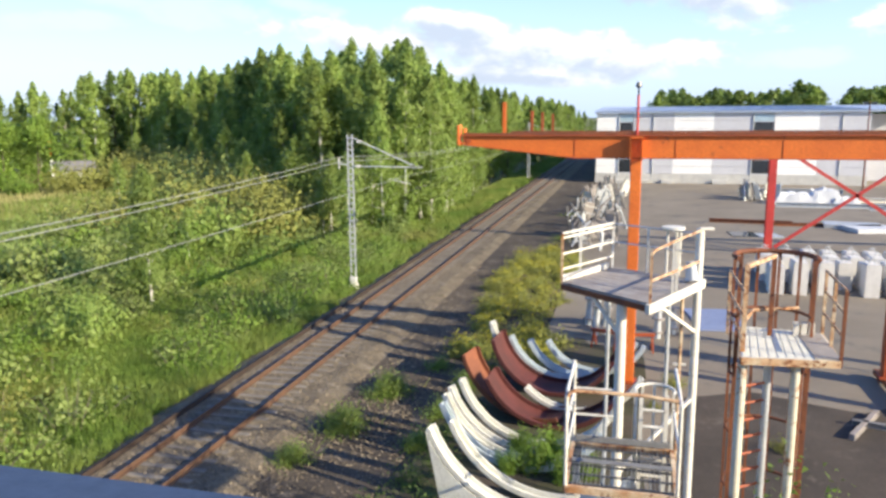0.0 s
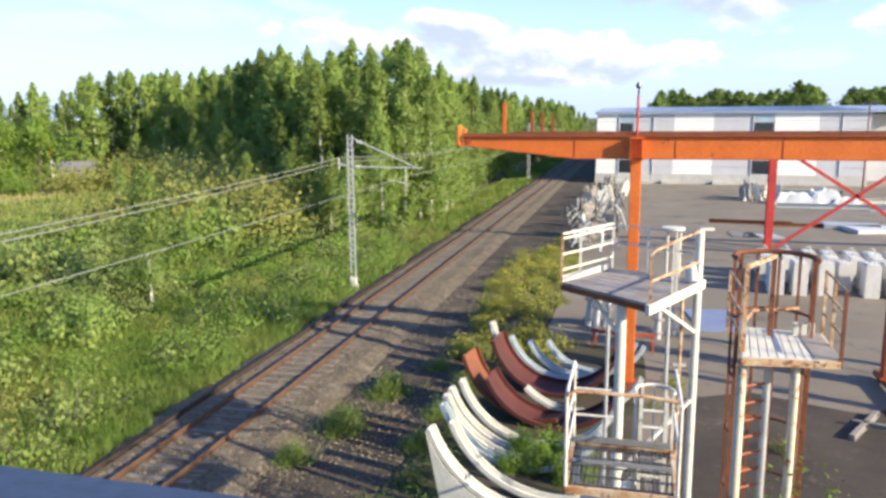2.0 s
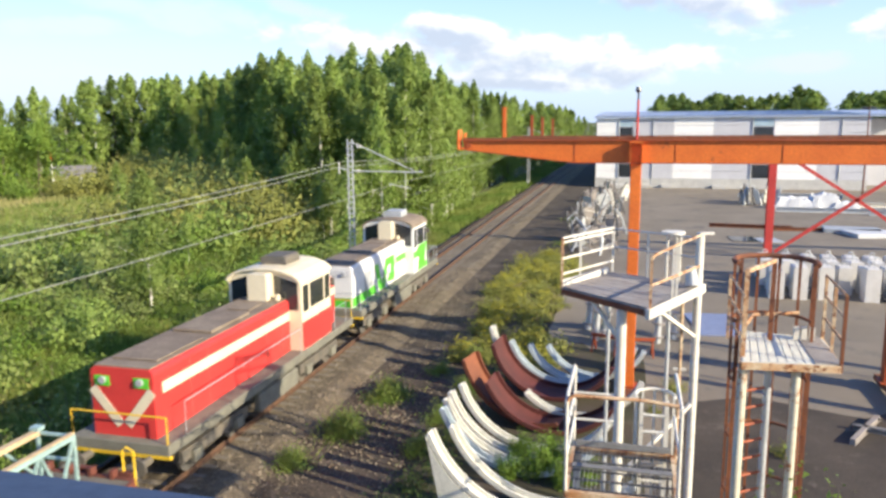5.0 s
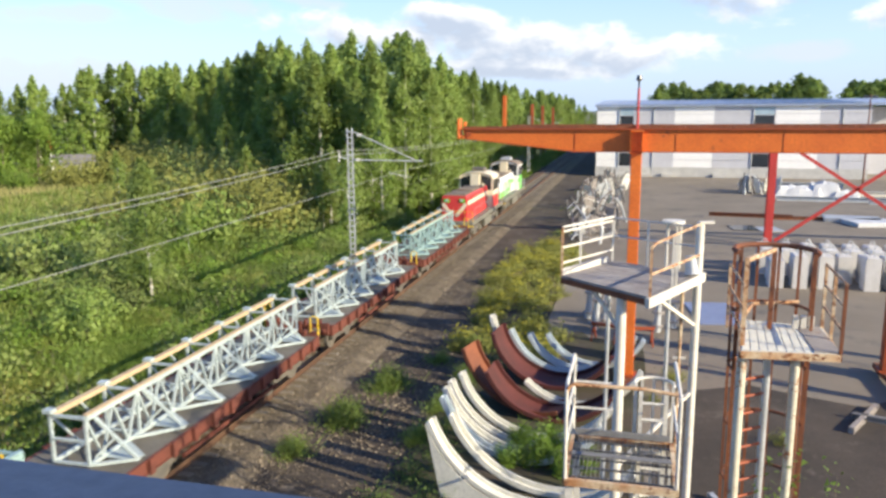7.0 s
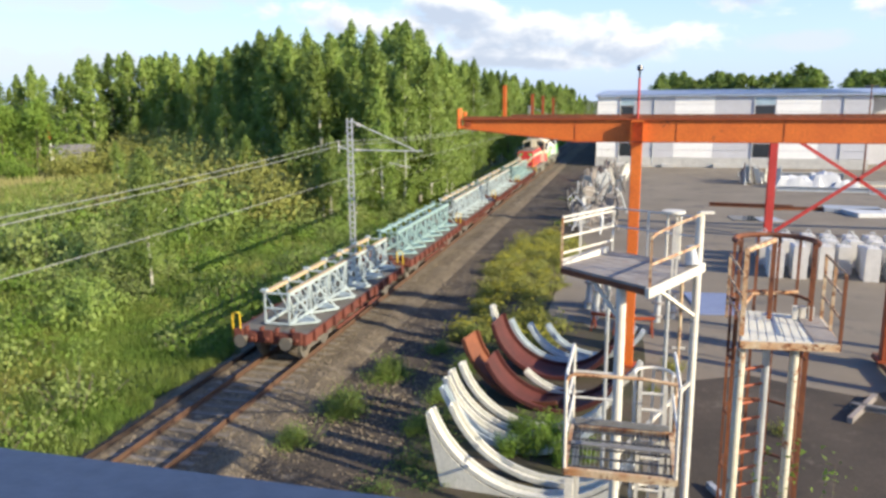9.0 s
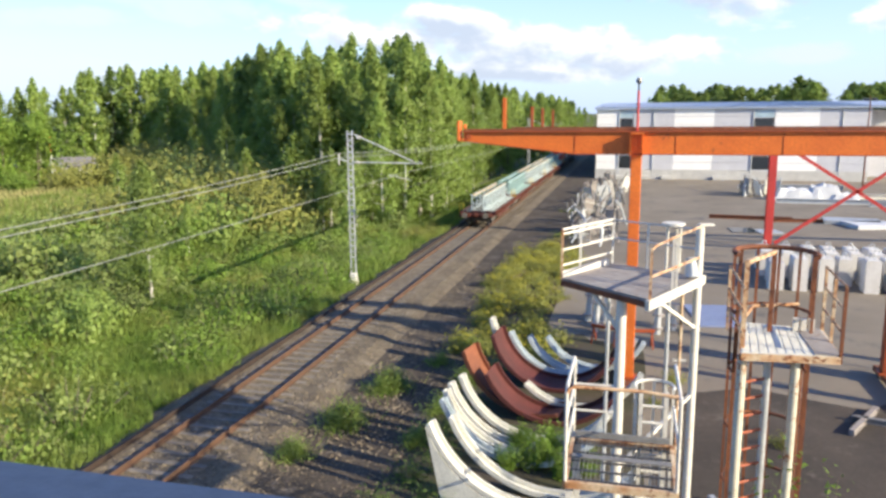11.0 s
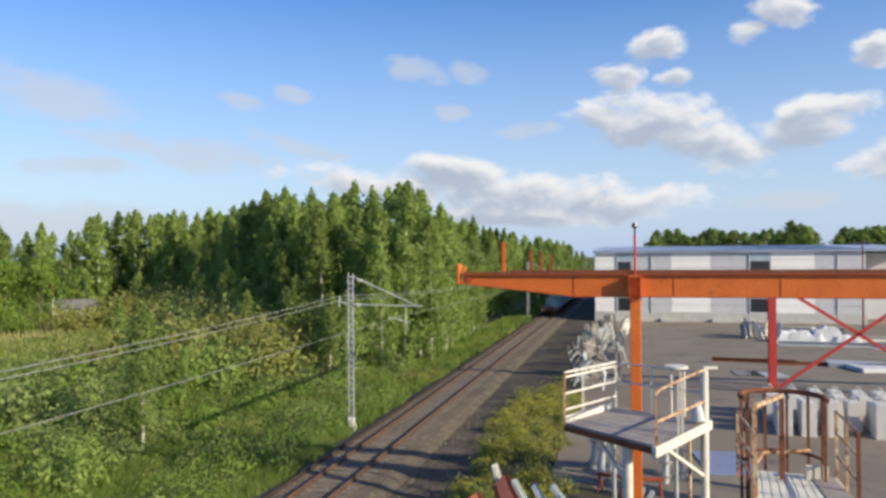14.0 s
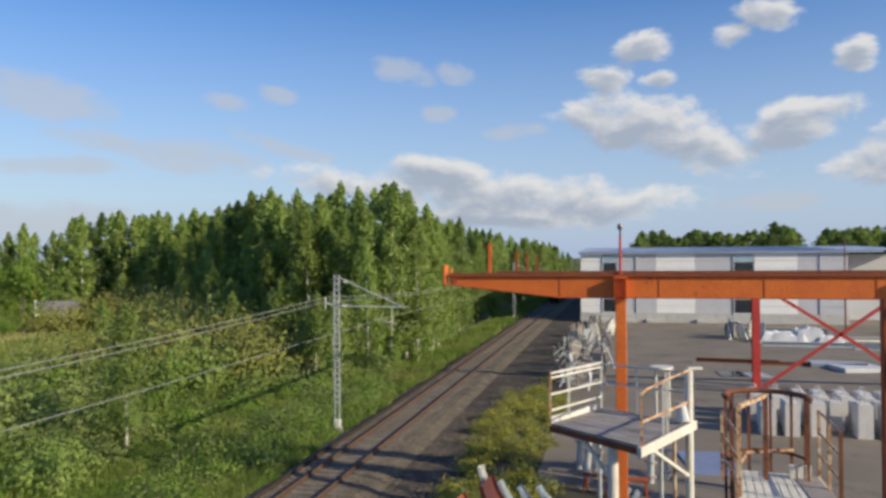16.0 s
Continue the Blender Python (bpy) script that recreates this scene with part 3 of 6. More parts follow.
# ---- overhead line ----
def build_mast(y, h, near):
    m = thing("catenary_mast", pose(-15.75, y, -0.75), "galvanised lattice mast of the overhead line with a bracket arm", "catenary mast", "masts of the overhead line")
    s = 0.14
    for dx in (-s, s):
        bm = B()
        i_beam(bm, (dx, 0, 0.6), (dx, 0, h), 0.035, 0.10, 0.012, up=(1, 0, 0))
        part("channel", bm, "mast", m)
    n = 22
    for i in range(n):
        z = 1.9 + (h - 2.1) * i / (n - 1)
        bm = B()
        box(bm, -s, s, -0.062, -0.052, z - 0.035, z + 0.035)
        box(bm, -s, s, 0.052, 0.062, z - 0.035, z + 0.035)
        part("batten", bm, "mast", m)
    bm = B()
    box(bm, -0.26, 0.26, -0.26, 0.26, 0, 0.55)
    part("footing", bm, "concrete", m, "pale concrete footing", bevel=0.05)
    bm = B()
    box(bm, -0.2, 0.2, -0.12, 0.12, 0.55, 0.95)
    part("base_collar", bm, "concrete", m, bevel=0.03)
    reach = 4.3
    bm = B()
    tube(bm, (0.1, 0, 7.45), (reach, 0, 7.42), 0.04)
    part("bracket_tube", bm, "mast", m, "horizontal bracket tube")
    bm = B()
    tube(bm, (0.1, 0, 9.1), (reach - 0.5, 0, 7.5), 0.035)
    part("stay_tube", bm, "mast", m)
    bm = B()
    tube(bm, (3.3, 0, 7.4), (3.3, 0, 6.55), 0.02)
    tube(bm, (2.3, 0, 6.75), (3.6, 0, 6.5), 0.025)
    part("steady_arm", bm, "mast", m)
    for x, z in ((0.32, 7.45), (0.42, 8.85)):
        for k in range(4):
            bm = B()
            tube(bm, (x + k * 0.07, 0, z), (x + k * 0.07 + 0.03, 0, z - 0.005), 0.09, 12)
            part("insulator", bm, "concrete", m)
    bm = B()
    bar(bm, (-0.1, 0, 7.5), (-0.75, 0, 7.62), 0.08)
    part("feeder_arm", bm, "mast", m)
    bm = B()
    bar(bm, (-0.7, 0, 7.3), (-0.7, 0, 7.95), 0.06)
    part("feeder_insulator", bm, "concrete", m)
    return m


MAST_Y = (40.8, 117.0)
for i, y in enumerate(MAST_Y):
    build_mast(y, 9.25, i == 0)


def build_wires():
    ys = [-26.0] + list(MAST_Y) + [185.0]
    for name, x, z, sag, lab in (("feeder_wire", -16.45, 6.95, 0.75, "sagging grey feeder wire"), ("feeder_wire", -16.45, 7.2, 0.8, "sagging grey feeder wire"),
                                 ("contact_wire", TRACK_X - 0.2, 6.1, 0.25, "thin contact wire over the track")):
        bm = B()
        pts = []
        for a, b in zip(ys, ys[1:]):
            for k in range(16):
                t = k / 16
                pts.append((x, a + (b - a) * t, z - 4 * sag * t * (1 - t)))
        pipe(bm, pts, 0.017 if "feeder" in name else 0.012, 5)
        part(name, bm, "wire", None, lab, category="wire", group="wires of the overhead line")


build_wires()


# ---- plants ----
M["leaf_birch"] = material("leaf_birch", (0.215, 0.31, 0.068), 0.55, second=(0.27, 0.345, 0.09), scale=0.5, fine=3, bump=0, island=0.10, trans=0.45, spec=0.25, per_object=0.22)
M["leaf_dark"] = material("leaf_dark", (0.13, 0.20, 0.055), 0.6, second=(0.165, 0.23, 0.065), scale=0.5, fine=3, bump=0, island=0.15, trans=0.5, spec=0.2, per_object=0.18)
M["leaf_willow"] = material("leaf_willow", (0.235, 0.285, 0.09), 0.6, second=(0.185, 0.255, 0.06), scale=0.6, fine=3, bump=0, island=0.08, trans=0.3, spec=0.25, per_object=0.25)
M["leaf_olive"] = material("leaf_olive", (0.265, 0.285, 0.072), 0.65, second=(0.25, 0.255, 0.07), scale=0.6, fine=3, bump=0, island=0.08, trans=0.3, spec=0.2, per_object=0.22)
M["leaf_bright"] = material("leaf_bright", (0.15, 0.255, 0.038), 0.6, second=(0.20, 0.285, 0.05), scale=0.8, fine=3, bump=0, island=0.09, trans=0.35, spec=0.25, per_object=0.15)
M["grass"] = material("w_grass", (0.12, 0.205, 0.035), 0.6, second=(0.245, 0.29, 0.07), scale=0.22, fine=1.2, bump=0, island=0.4, trans=0.35, spec=0.2, spots=(0.33, 0.29, 0.10), spot_at=0.58)
M["hay"] = material("w_hay", (0.36, 0.33, 0.14), 0.8, second=(0.27, 0.29, 0.10), scale=0.12, fine=1.0, bump=0, island=0.25, trans=0.25, spec=0.2)
M["flower"] = material("flower", (0.48, 0.42, 0.03), 0.7, second=(0.36, 0.34, 0.03), scale=1, fine=4, bump=0, island=0.3, trans=0.2)
M["bark"] = material("bark", (0.16, 0.13, 0.10), 0.9, second=(0.09, 0.075, 0.06), scale=4, fine=25)
M["birch_bark"] = material("birch_bark", (0.62, 0.60, 0.55), 0.8, second=(0.50, 0.48, 0.43), scale=2, fine=20, spots=(0.06, 0.05, 0.045), spot_at=0.62, stretch=(1, 1, 3))
RNG = np.random.default_rng(7)


def cards(centres, size, droop=0.0, slim=0.6, out=None):
    """Leaf sprays: a small three-sided card at each centre, turned at random, or roughly across the outward way."""
    n = len(centres)
    c = np.asarray(centres)
    a = RNG.normal(size=(n, 3))
    a[:, 2] -= droop
    if out is not None:
        o = out / (np.linalg.norm(out, axis=1)[:, None] + 1e-6) + RNG.normal(size=(n, 3)) * 0.6
        o /= np.linalg.norm(o, axis=1)[:, None]
        a -= o * np.sum(a * o, axis=1)[:, None]
    a /= np.linalg.norm(a, axis=1)[:, None]
    b = np.cross(a, o if out is not None else RNG.normal(size=(n, 3)))
    b /= np.linalg.norm(b, axis=1)[:, None]
    s = size * RNG.uniform(0.6, 1.5, (n, 1))
    v = np.stack([c - a * s, c + a * s * 0.6 + b * s * slim, c + a * s * 0.5 - b * s * slim], 1).reshape(-1, 3)
    return v, np.arange(n * 3).reshape(-1, 3)


def card_mesh(name, sets, mat):
    v = np.concatenate([s[0] for s in sets])
    off, fs = 0, []
    for s in sets:
        fs.append(s[1] + off)
        off += len(s[0])
    f = np.concatenate(fs)
    me = bpy.data.meshes.new(name)
    me.vertices.add(len(v))
    me.vertices.foreach_set("co", v.astype(np.float32).ravel())
    k = f.shape[1]
    me.loops.add(f.size)
    me.loops.foreach_set("vertex_index", f.astype(np.int32).ravel())
    me.polygons.add(len(f))
    me.polygons.foreach_set("loop_start", (np.arange(len(f)) * k).astype(np.int32))
    me.polygons.foreach_set("loop_total", np.full(len(f), k, np.int32))
    me.update(calc_edges=True)
    me.materials.append(M[mat])
    return me


def make_tree(name, h, r, low, n, mat, bark, label, category="tree", shape=1.0, size=0.24):
    """A tree h high: tapered bent trunk, limbs, and a crown of leaf sprays gathered round the limb ends."""
    t = thing(name, pose(0, 0, 0), label, category)
    bm = B()
    lean = RNG.normal(size=2) * 0.03 * h
    line = [(lean[0] * k * k, lean[1] * k * k, h * 0.97 * k) for k in (0, 0.2, 0.4, 0.6, 0.8, 1.0)]
    for a, b, k in zip(line, line[1:], range(5)):
        r0 = 0.011 * h * (1 - k / 5.2)
        tube(bm, a, b, r0 + 0.01, 7, 0.011 * h * (1 - (k + 1) / 5.2) + 0.01)
    limbs = []
    n_limb = int(36 + h) if n > 5000 else int(14 + h)
    for i in range(n_limb):
        k = low + (1 - low) * (i + RNG.uniform(0, 1)) / n_limb
        z = h * k
        q = (k - low) / (1 - low)
        env = r * (math.sin(math.pi * (0.16 + 0.83 * q ** shape)) ** 0.8 * 0.96 + 0.04) * (1.1 - 0.28 * q) * RNG.uniform(0.45, 1.2)
        an = RNG.uniform(0, 2 * math.pi)
        p = np.array([lean[0] * k * k, lean[1] * k * k, z * 0.96])
        e = p + np.array([env * math.cos(an), env * math.sin(an), env * RNG.uniform(0.1, 0.9)])
        e[2] = min(e[2], h)
        tube(bm, p, e, 0.0035 * h * (1.1 - k), 3, 0.008)
        limbs.append((p, e, env))
    part("trunk", bm, bark, t, smooth=True)
    pts, outs = [], []
    per = n // n_limb
    for p, e, env in limbs:
        w = RNG.uniform(0.25, 1.05, per)[:, None]
        off = RNG.normal(size=(per, 3)) * (0.14 + 0.15 * env) * np.array([1, 1, 1.15])
        pts.append(p + (e - p) * w + off)
        outs.append((e - p) / (env + 0.1) * 0.9 + off / (0.14 + 0.15 * env) * 0.45 + np.array([0, 0, 0.25]))
    down = RNG.uniform(0, 1, per * 3) ** 0.75 * 2.8
    top = np.array([[lean[0], lean[1], h + 0.3]]) - np.stack([np.zeros_like(down), np.zeros_like(down), down], 1)
    off = RNG.normal(size=(per * 3, 3)) * (0.05 + 0.19 * down)[:, None] * np.array([1, 1, 0.4])
    pts.append(top + off)
    outs.append(off + np.array([0, 0, 0.15]))
    cr = new("crown", card_mesh("crown", [cards(np.concatenate(pts), size, 1.1, 0.5, np.concatenate(outs))], mat))
    cr.parent = t
    return t


def make_bush(name, h, r, n, mat, label, category="bush", size=0.13, stems=True, flower=None):
    t = thing(name, pose(0, 0, 0), label, category)
    bm = B()
    pts, outs = [], []
    k = max(9, int(r * 10))
    for i in range(k):
        an, rr = RNG.uniform(0, 2 * math.pi), r * math.sqrt(RNG.uniform(0, 1))
        e = np.array([rr * math.cos(an), rr * math.sin(an), h * (1 - 0.55 * (rr / r) ** 2) * RNG.uniform(0.7, 1.05)])
        base = np.array([e[0] * 0.25, e[1] * 0.25, 0])
        tube(bm, base, e, 0.012 + 0.006 * h, 3, 0.004)
        w = RNG.uniform(0.15, 1.03, n // k)[:, None]
        off = RNG.normal(size=(n // k, 3)) * np.array([1, 1, 0.8])
        at = base + (e - base) * w + off * (0.10 + 0.11 * r)
        pts.append(at)
        outs.append(at / np.array([r, r, 1.4 * h]) + off * 0.45)
    tagged(part("branchwork", bm, "bark", t), kind="stuff")
    pts, outs = np.concatenate(pts), np.concatenate(outs)
    pts[:, 2] = np.abs(pts[:, 2])
    lf = new("foliage", card_mesh("leaves", [cards(pts, size, 0.1, 0.5, outs)], mat))
    lf.parent = t
    if flower:
        hi = pts[pts[:, 2] > h * 0.55]
        hi = hi[RNG.choice(len(hi), min(len(hi), flower), replace=False)]
        fl = new("blossom", card_mesh("flowers", [cards(hi + np.array([0, 0, 0.05]), size * 0.75, -0.5, 0.7)], "flower"))
        fl.parent = t
        tagged(fl, kind="stuff")
    return t


def scaled(x, y, z, turn, s, sz=None):
    return Matrix.Translation((x, y, z)) @ Matrix.Rotation(turn, 4, "Z") @ Matrix.Diagonal((s, s, sz or s, 1))


def place(t, m, group):
    c = copy_thing(t, m)
    tagged(c, group=group)
    return c


# crest of the woods: bearing left of the line, and rise over the horizon, in degrees
CREST = [(50, 1.1), (43, 2.0), (41.5, 2.2), (40.3, 1.4), (39.2, 2.6), (37, 3.7), (34.3, 3.9), (32.7, 2.7), (31, 3.5), (28.3, 3.9), (26, 4.7), (23.4, 5.4), (21, 5.35), (17.7, 5.1),
         (15.8, 4.7), (13.5, 3.7), (12.2, 3.4), (10.2, 2.5), (6.8, 1.25), (5, 0.8), (3.9, 0.1), (0, 0.0)]


def crest(a):
    for (a0, e0), (a1, e1) in zip(CREST, CREST[1:]):
        if a0 >= a >= a1:
            return e0 + (e1 - e0) * (a0 - a) / (a0 - a1)
    return 0.3


def plant_woods():
    rnd = random.Random(11)
    def five(dense, size):
        return [make_tree("birch_tree", 15, 1.95, 0.08, int(6100 * dense), "leaf_birch", "birch_bark", "tall slender birch with bright green leaves", shape=0.85, size=size),
                make_tree("birch_tree", 15, 1.6, 0.12, int(6200 * dense), "leaf_birch", "birch_bark", "narrow birch with light green hanging leaves", shape=0.8, size=size),
                make_tree("aspen_tree", 15, 2.3, 0.06, int(6400 * dense), "leaf_birch", "bark", "full green aspen at the edge of the woods", shape=0.95, size=size),
                make_tree("alder_tree", 15, 2.4, 0.05, int(6100 * dense), "leaf_dark", "bark", "alder deep in the woods, dark green partly for shade", shape=1.0, size=size),
                make_tree("birch_tree", 15, 1.9, 0.06, int(6100 * dense), "leaf_birch", "birch_bark", "broad birch with hanging green branches", shape=0.9, size=size)]
    kinds, far = five(0.98, 0.165), five(0.25, 0.30)
    spots = []

    def tree(x, y, kind, limit=1.0, low=7.0, hmax=19.5, deep=False):
        d = math.hypot(x, y)
        a = math.degrees(math.atan2(-x, y))
        h = (9.5 + d * math.tan(radians(crest(a))) - land(x, y)) * limit * 1.05
        h = min(max(h, low), hmax)
        s = h / 15.0
        wide = s * rnd.uniform(0.9, 1.25)
        kind = far[kinds.index(kind)] if d > 135 or deep else kind
        place(kind, scaled(x, y, land(x, y) - 0.1, rnd.uniform(0, 6.28), wide, s), "trees of the woods beside the railway")
        spots.append((x, y))

    def free(x, y, gap):
        return all((x - a) ** 2 + (y - b) ** 2 > gap * gap for a, b in spots)

    # the wood's front, slanting away from the line, and the rows behind it
    for _ in range(2600):
        if len(spots) > 165:
            break
        x = -18.6 - 92 * rnd.random() ** 1.1
        front = 60 + 0.95 * (-18.6 - x)
        depth = 34 * rnd.random() ** 1.4
        y = front + depth
        a = math.degrees(math.atan2(-x, y))
        if free(x, y, 2.5) and not (39.2 < a < 40.4 and depth < 25):
            # dark-leaved alders at these bearings stand in for shaded crown interiors
            dark = (depth > 9 and rnd.random() < 0.2) or ((35 < a < 38.5 or 26.5 < a < 29) and depth > 2 and rnd.random() < 0.5)
            k = kinds[3] if dark else kinds[rnd.choice((0, 0, 1, 1, 2, 4))]
            tree(x, y, k, rnd.uniform(0.74, 1.03) if depth > 3 else rnd.uniform(0.5, 0.92), 5.5, deep=depth > 16)
    for i in range(40):                                                   # over the meadow at the side
        a = 36.2 + 17 * (i + rnd.random()) / 40
        d = rnd.uniform(146, 175)
        tree(-d * math.sin(radians(a)), d * math.cos(radians(a)), kinds[rnd.choice((0, 1, 2, 3, 4))], rnd.uniform(0.78, 1.02), 6)
    # the row along the line
    y = 66
    while y < 330:
        for _ in range(2):
            x = -19.2 - 9 * rnd.random() ** 1.3
            tree(x, y + rnd.uniform(-2, 2), kinds[rnd.choice((0, 1, 1, 2, 2, 4))], rnd.uniform(0.72, 1.04), 6.5, 15.5)
        y += 3.2 + 0.012 * (y - 66) ** 1.05
    # far woods behind the warehouse
    for i in range(84):
        a = -1.5 - 24 * (i + rnd.random()) / 84
        if -13.4 < a < -12.3:
            continue
        d = rnd.uniform(235, 275)
        x, y = -d * math.sin(radians(a)), d * math.cos(radians(a))
        h = 9.5 + d * math.tan(radians(rnd.uniform(1.35, 1.95) + (0.4 if -12.2 < a < -10.5 else 0)))
        place(rnd.choice(far[2:]), scaled(x, y, -0.6, rnd.uniform(0, 6), h / 15 * 1.9, h / 15), "far trees behind the warehouse")
    for i in range(30):                                                   # closes the end of the line
        x, y = -60 + i * 3.6 + rnd.uniform(-1, 1), rnd.uniform(335, 370)
        s = rnd.uniform(0.55, 0.72)
        place(rnd.choice(far), scaled(x, y, -0.6, rnd.uniform(0, 6), s * 1.2, s), "far trees at the end of the line")
    round_tree = make_tree("rowan_tree", 8, 3.6, 0.06, 4200, "leaf_bright", "bark", "round bright green tree at the far side of the meadow", shape=1.0, size=0.17)
    round_tree.matrix_world = scaled(-99, 84, land(-99, 84) - 0.1, 0, 1.1)
    # large round tree and birches over the meadow at the side
    for x, y, h, k, w in ((-83, 91, 9.6, 2, 2.2), (-86, 88, 9.0, 2, 2.1), (-89.5, 89.5, 9.8, 2, 2.0), (-91, 84, 9.4, 2, 2.0), (-95, 82, 9.5, 2, 2.0)):
        place(round_tree, scaled(x, y, land(x, y) - 0.1, rnd.uniform(0, 6), h / 8 * w * 0.5, h / 8), "trees over the meadow")
    # single birches in the scrub
    thin = make_tree("birch_tree", 8.5, 1.25, 0.30, 1500, "leaf_birch", "birch_bark", "thin young birch with a white trunk in the scrub", shape=0.8, size=0.15)
    lone = make_tree("birch_tree", 8.5, 1.7, 0.24, 4600, "leaf_birch", "birch_bark", "young birch with a white trunk standing alone in the scrub", shape=0.75, size=0.115)
    lone.matrix_world = scaled(-25.4, 35.1, land(-25.4, 35.1) - 0.1, 0.4, 1.0, 0.98)
    thin.matrix_world = scaled(-34.5, 63, land(-34.5, 63) - 0.1, 0.4, 0.9)
    for x, y, s in ((-38, 52, 0.8), (-30, 46, 0.62), (-46, 60, 0.9), (-24.5, 57, 0.75)):
        place(thin, scaled(x, y, land(x, y) - 0.1, x, s), "young birches in the scrub")
    for _ in range(46):                                                   # young birches before the woods
        x = -21 - 66 * rnd.random()
        y = 57.5 + 0.95 * (-18.6 - x) - rnd.uniform(0, 6)
        if math.degrees(math.atan2(-x, y)) > 36.5:
            continue
        s = rnd.uniform(0.75, 1.25)
        place(thin, scaled(x, y, land(x, y) - 0.1, x, s * 1.15, s), "young birches before the woods")
    for i, k in enumerate(kinds + far):
        x = -45 - 4 * i
        k.matrix_world = scaled(x, 120 + 3 * i, land(x, 120) - 0.1, 0, 1.0, 1.0)


plant_woods()


def plant_scrub():
    rnd = random.Random(5)
    kinds = [make_bush("willow_bush", 3.0, 1.9, 2000, "leaf_willow", "grey-green willow bush in the meadow", size=0.115),
             make_bush("willow_bush", 3.0, 2.1, 2100, "leaf_olive", "yellowish olive-green willow bush", size=0.115),
             make_bush("alder_bush", 2.6, 1.7, 1900, "leaf_birch", "leafy green alder bush", size=0.115),
             make_bush("alder_bush", 2.2, 1.6, 1900, "leaf_bright", "low bright green bush beside the line", size=0.10)]
    small = make_bush("bank_shrub", 2.2, 1.6, 700, "leaf_bright", "small leafy green shrub on the railway bank", size=0.07)
    pale = make_bush("bank_shrub", 2.2, 1.5, 700, "leaf_birch", "small mid-green shrub on the railway bank", size=0.07)
    small.matrix_world, pale.matrix_world = scaled(-19.3, 30.5, land(-19.3, 30.5), 0, 0.4), scaled(-21.3, 26.5, land(-21.3, 26.5), 0, 0.45)
    spots = []
    for _ in range(5000):
        if len(spots) > 250:
            break
        x = -19.5 - 52 * rnd.random() ** 1.1
        y = 16 + 95 * rnd.random()
        if y > 62 + 0.95 * (-18.6 - x):
            continue
        if any((x - a) ** 2 + (y - b) ** 2 < 1.9 ** 2 for a, b in spots):
            continue
        if math.degrees(math.atan2(-x, y)) > 35.5 and math.hypot(x, y) > 72:
            continue
        if x > -31 and 37 < y < 49 and rnd.random() < 0.8:
            continue
        near = y < 36
        if near and x > -24 and rnd.random() < 0.6:
            continue
        s = rnd.uniform(0.85, 1.7) * (0.75 if near else 1.0) * (1.15 if x < -30 and y > 46 else 1.0) * (0.62 if x > -23.5 else 1.0)
        meadow = -62 < x < -42 and y < 70
        k = kinds[rnd.choice((1, 1, 0, 2))] if x < -33 and y > 48 else kinds[rnd.choice((0, 2, 2, 3, 0))]
        if meadow:
            s *= 0.7
        place(k, scaled(x, y, land(x, y) - 0.05, rnd.uniform(0, 6), s, s * rnd.uniform(0.8, 1.25)), "bushes of the scrub")
        spots.append((x, y))
    for _ in range(100):                                                   # tall scrub at the foot of the woods
        x = -27 - 55 * rnd.random()
        y = 57 + 0.95 * (-18.6 - x) - rnd.uniform(-1, 10)
        if math.degrees(math.atan2(-x, y)) > 36.5:
            continue
        s = rnd.uniform(1.5, 2.2)
        place(kinds[rnd.choice((1, 1, 1, 0, 2))], scaled(x, y, land(x, y) - 0.1, rnd.uniform(0, 6), s * 0.95, s), "bushes of the scrub")
    for _ in range(26):                                                   # willows before the dark part of the woods
        x = -27 - 20 * rnd.random()
        y = 51 + 0.95 * (-18.6 - x) - rnd.uniform(0, 6)
        s = rnd.uniform(1.5, 2.0)
        place(kinds[rnd.choice((1, 1, 1, 0))], scaled(x, y, land(x, y) - 0.1, rnd.uniform(0, 6), s, s), "bushes of the scrub")
    for x, y, s in ((-80, 84, 1.5), (-84.5, 81, 1.3), (-75.5, 88, 1.5), (-72.5, 90.5, 1.9), (-70, 93, 1.8), (-79, 92, 1.2), (-89, 78, 1.4)):   # hedge before the cottage
        place(kinds[1 if x > -77 else 3], scaled(x, y, land(x, y) - 0.1, x, s * 1.3, s), "bushes of the scrub")
    for _ in range(185):                                                  # low herbs and shoots on the bank
        x, y = -16.6 - 12 * rnd.random() ** 1.2, 14 + 48 * rnd.random()
        s = rnd.uniform(0.3, 0.72) * (0.55 if x > -17.5 else 1)
        place(rnd.choice((small, small, pale)), scaled(x, y, land(x, y) - 0.05, rnd.uniform(0, 6), s, s * rnd.uniform(0.9, 1.5)), "low bushes on the railway bank")
    herbs = [make_bush("herb_clump", 0.85, 0.95, 560, "leaf_olive", "yellow-green clump of tall herbs on the bank", "weeds", size=0.047),
             make_bush("herb_clump", 0.85, 1.05, 600, "leaf_willow", "soft grey-green clump of tall herbs on the bank", "weeds", size=0.047),
             make_bush("herb_clump", 0.85, 1.05, 600, "leaf_bright", "fresh green clump of nettles on the bank", "weeds", size=0.047)]
    for _ in range(285):
        x, y = -15.3 - 14 * rnd.random() ** 1.1, 12 + 48 * rnd.random() ** 1.1
        s = rnd.uniform(0.9, 2.1) * (0.5 if x > -16.6 else 1)
        k = 0 if noise.noise((x * 0.22, y * 0.22, 3)) > 0.2 else rnd.choice((1, 2, 2))
        place(herbs[k], scaled(x, y, land(x, y) - 0.05, rnd.uniform(0, 6), s, s * rnd.uniform(0.85, 1.35)), "herb clumps on the railway bank")
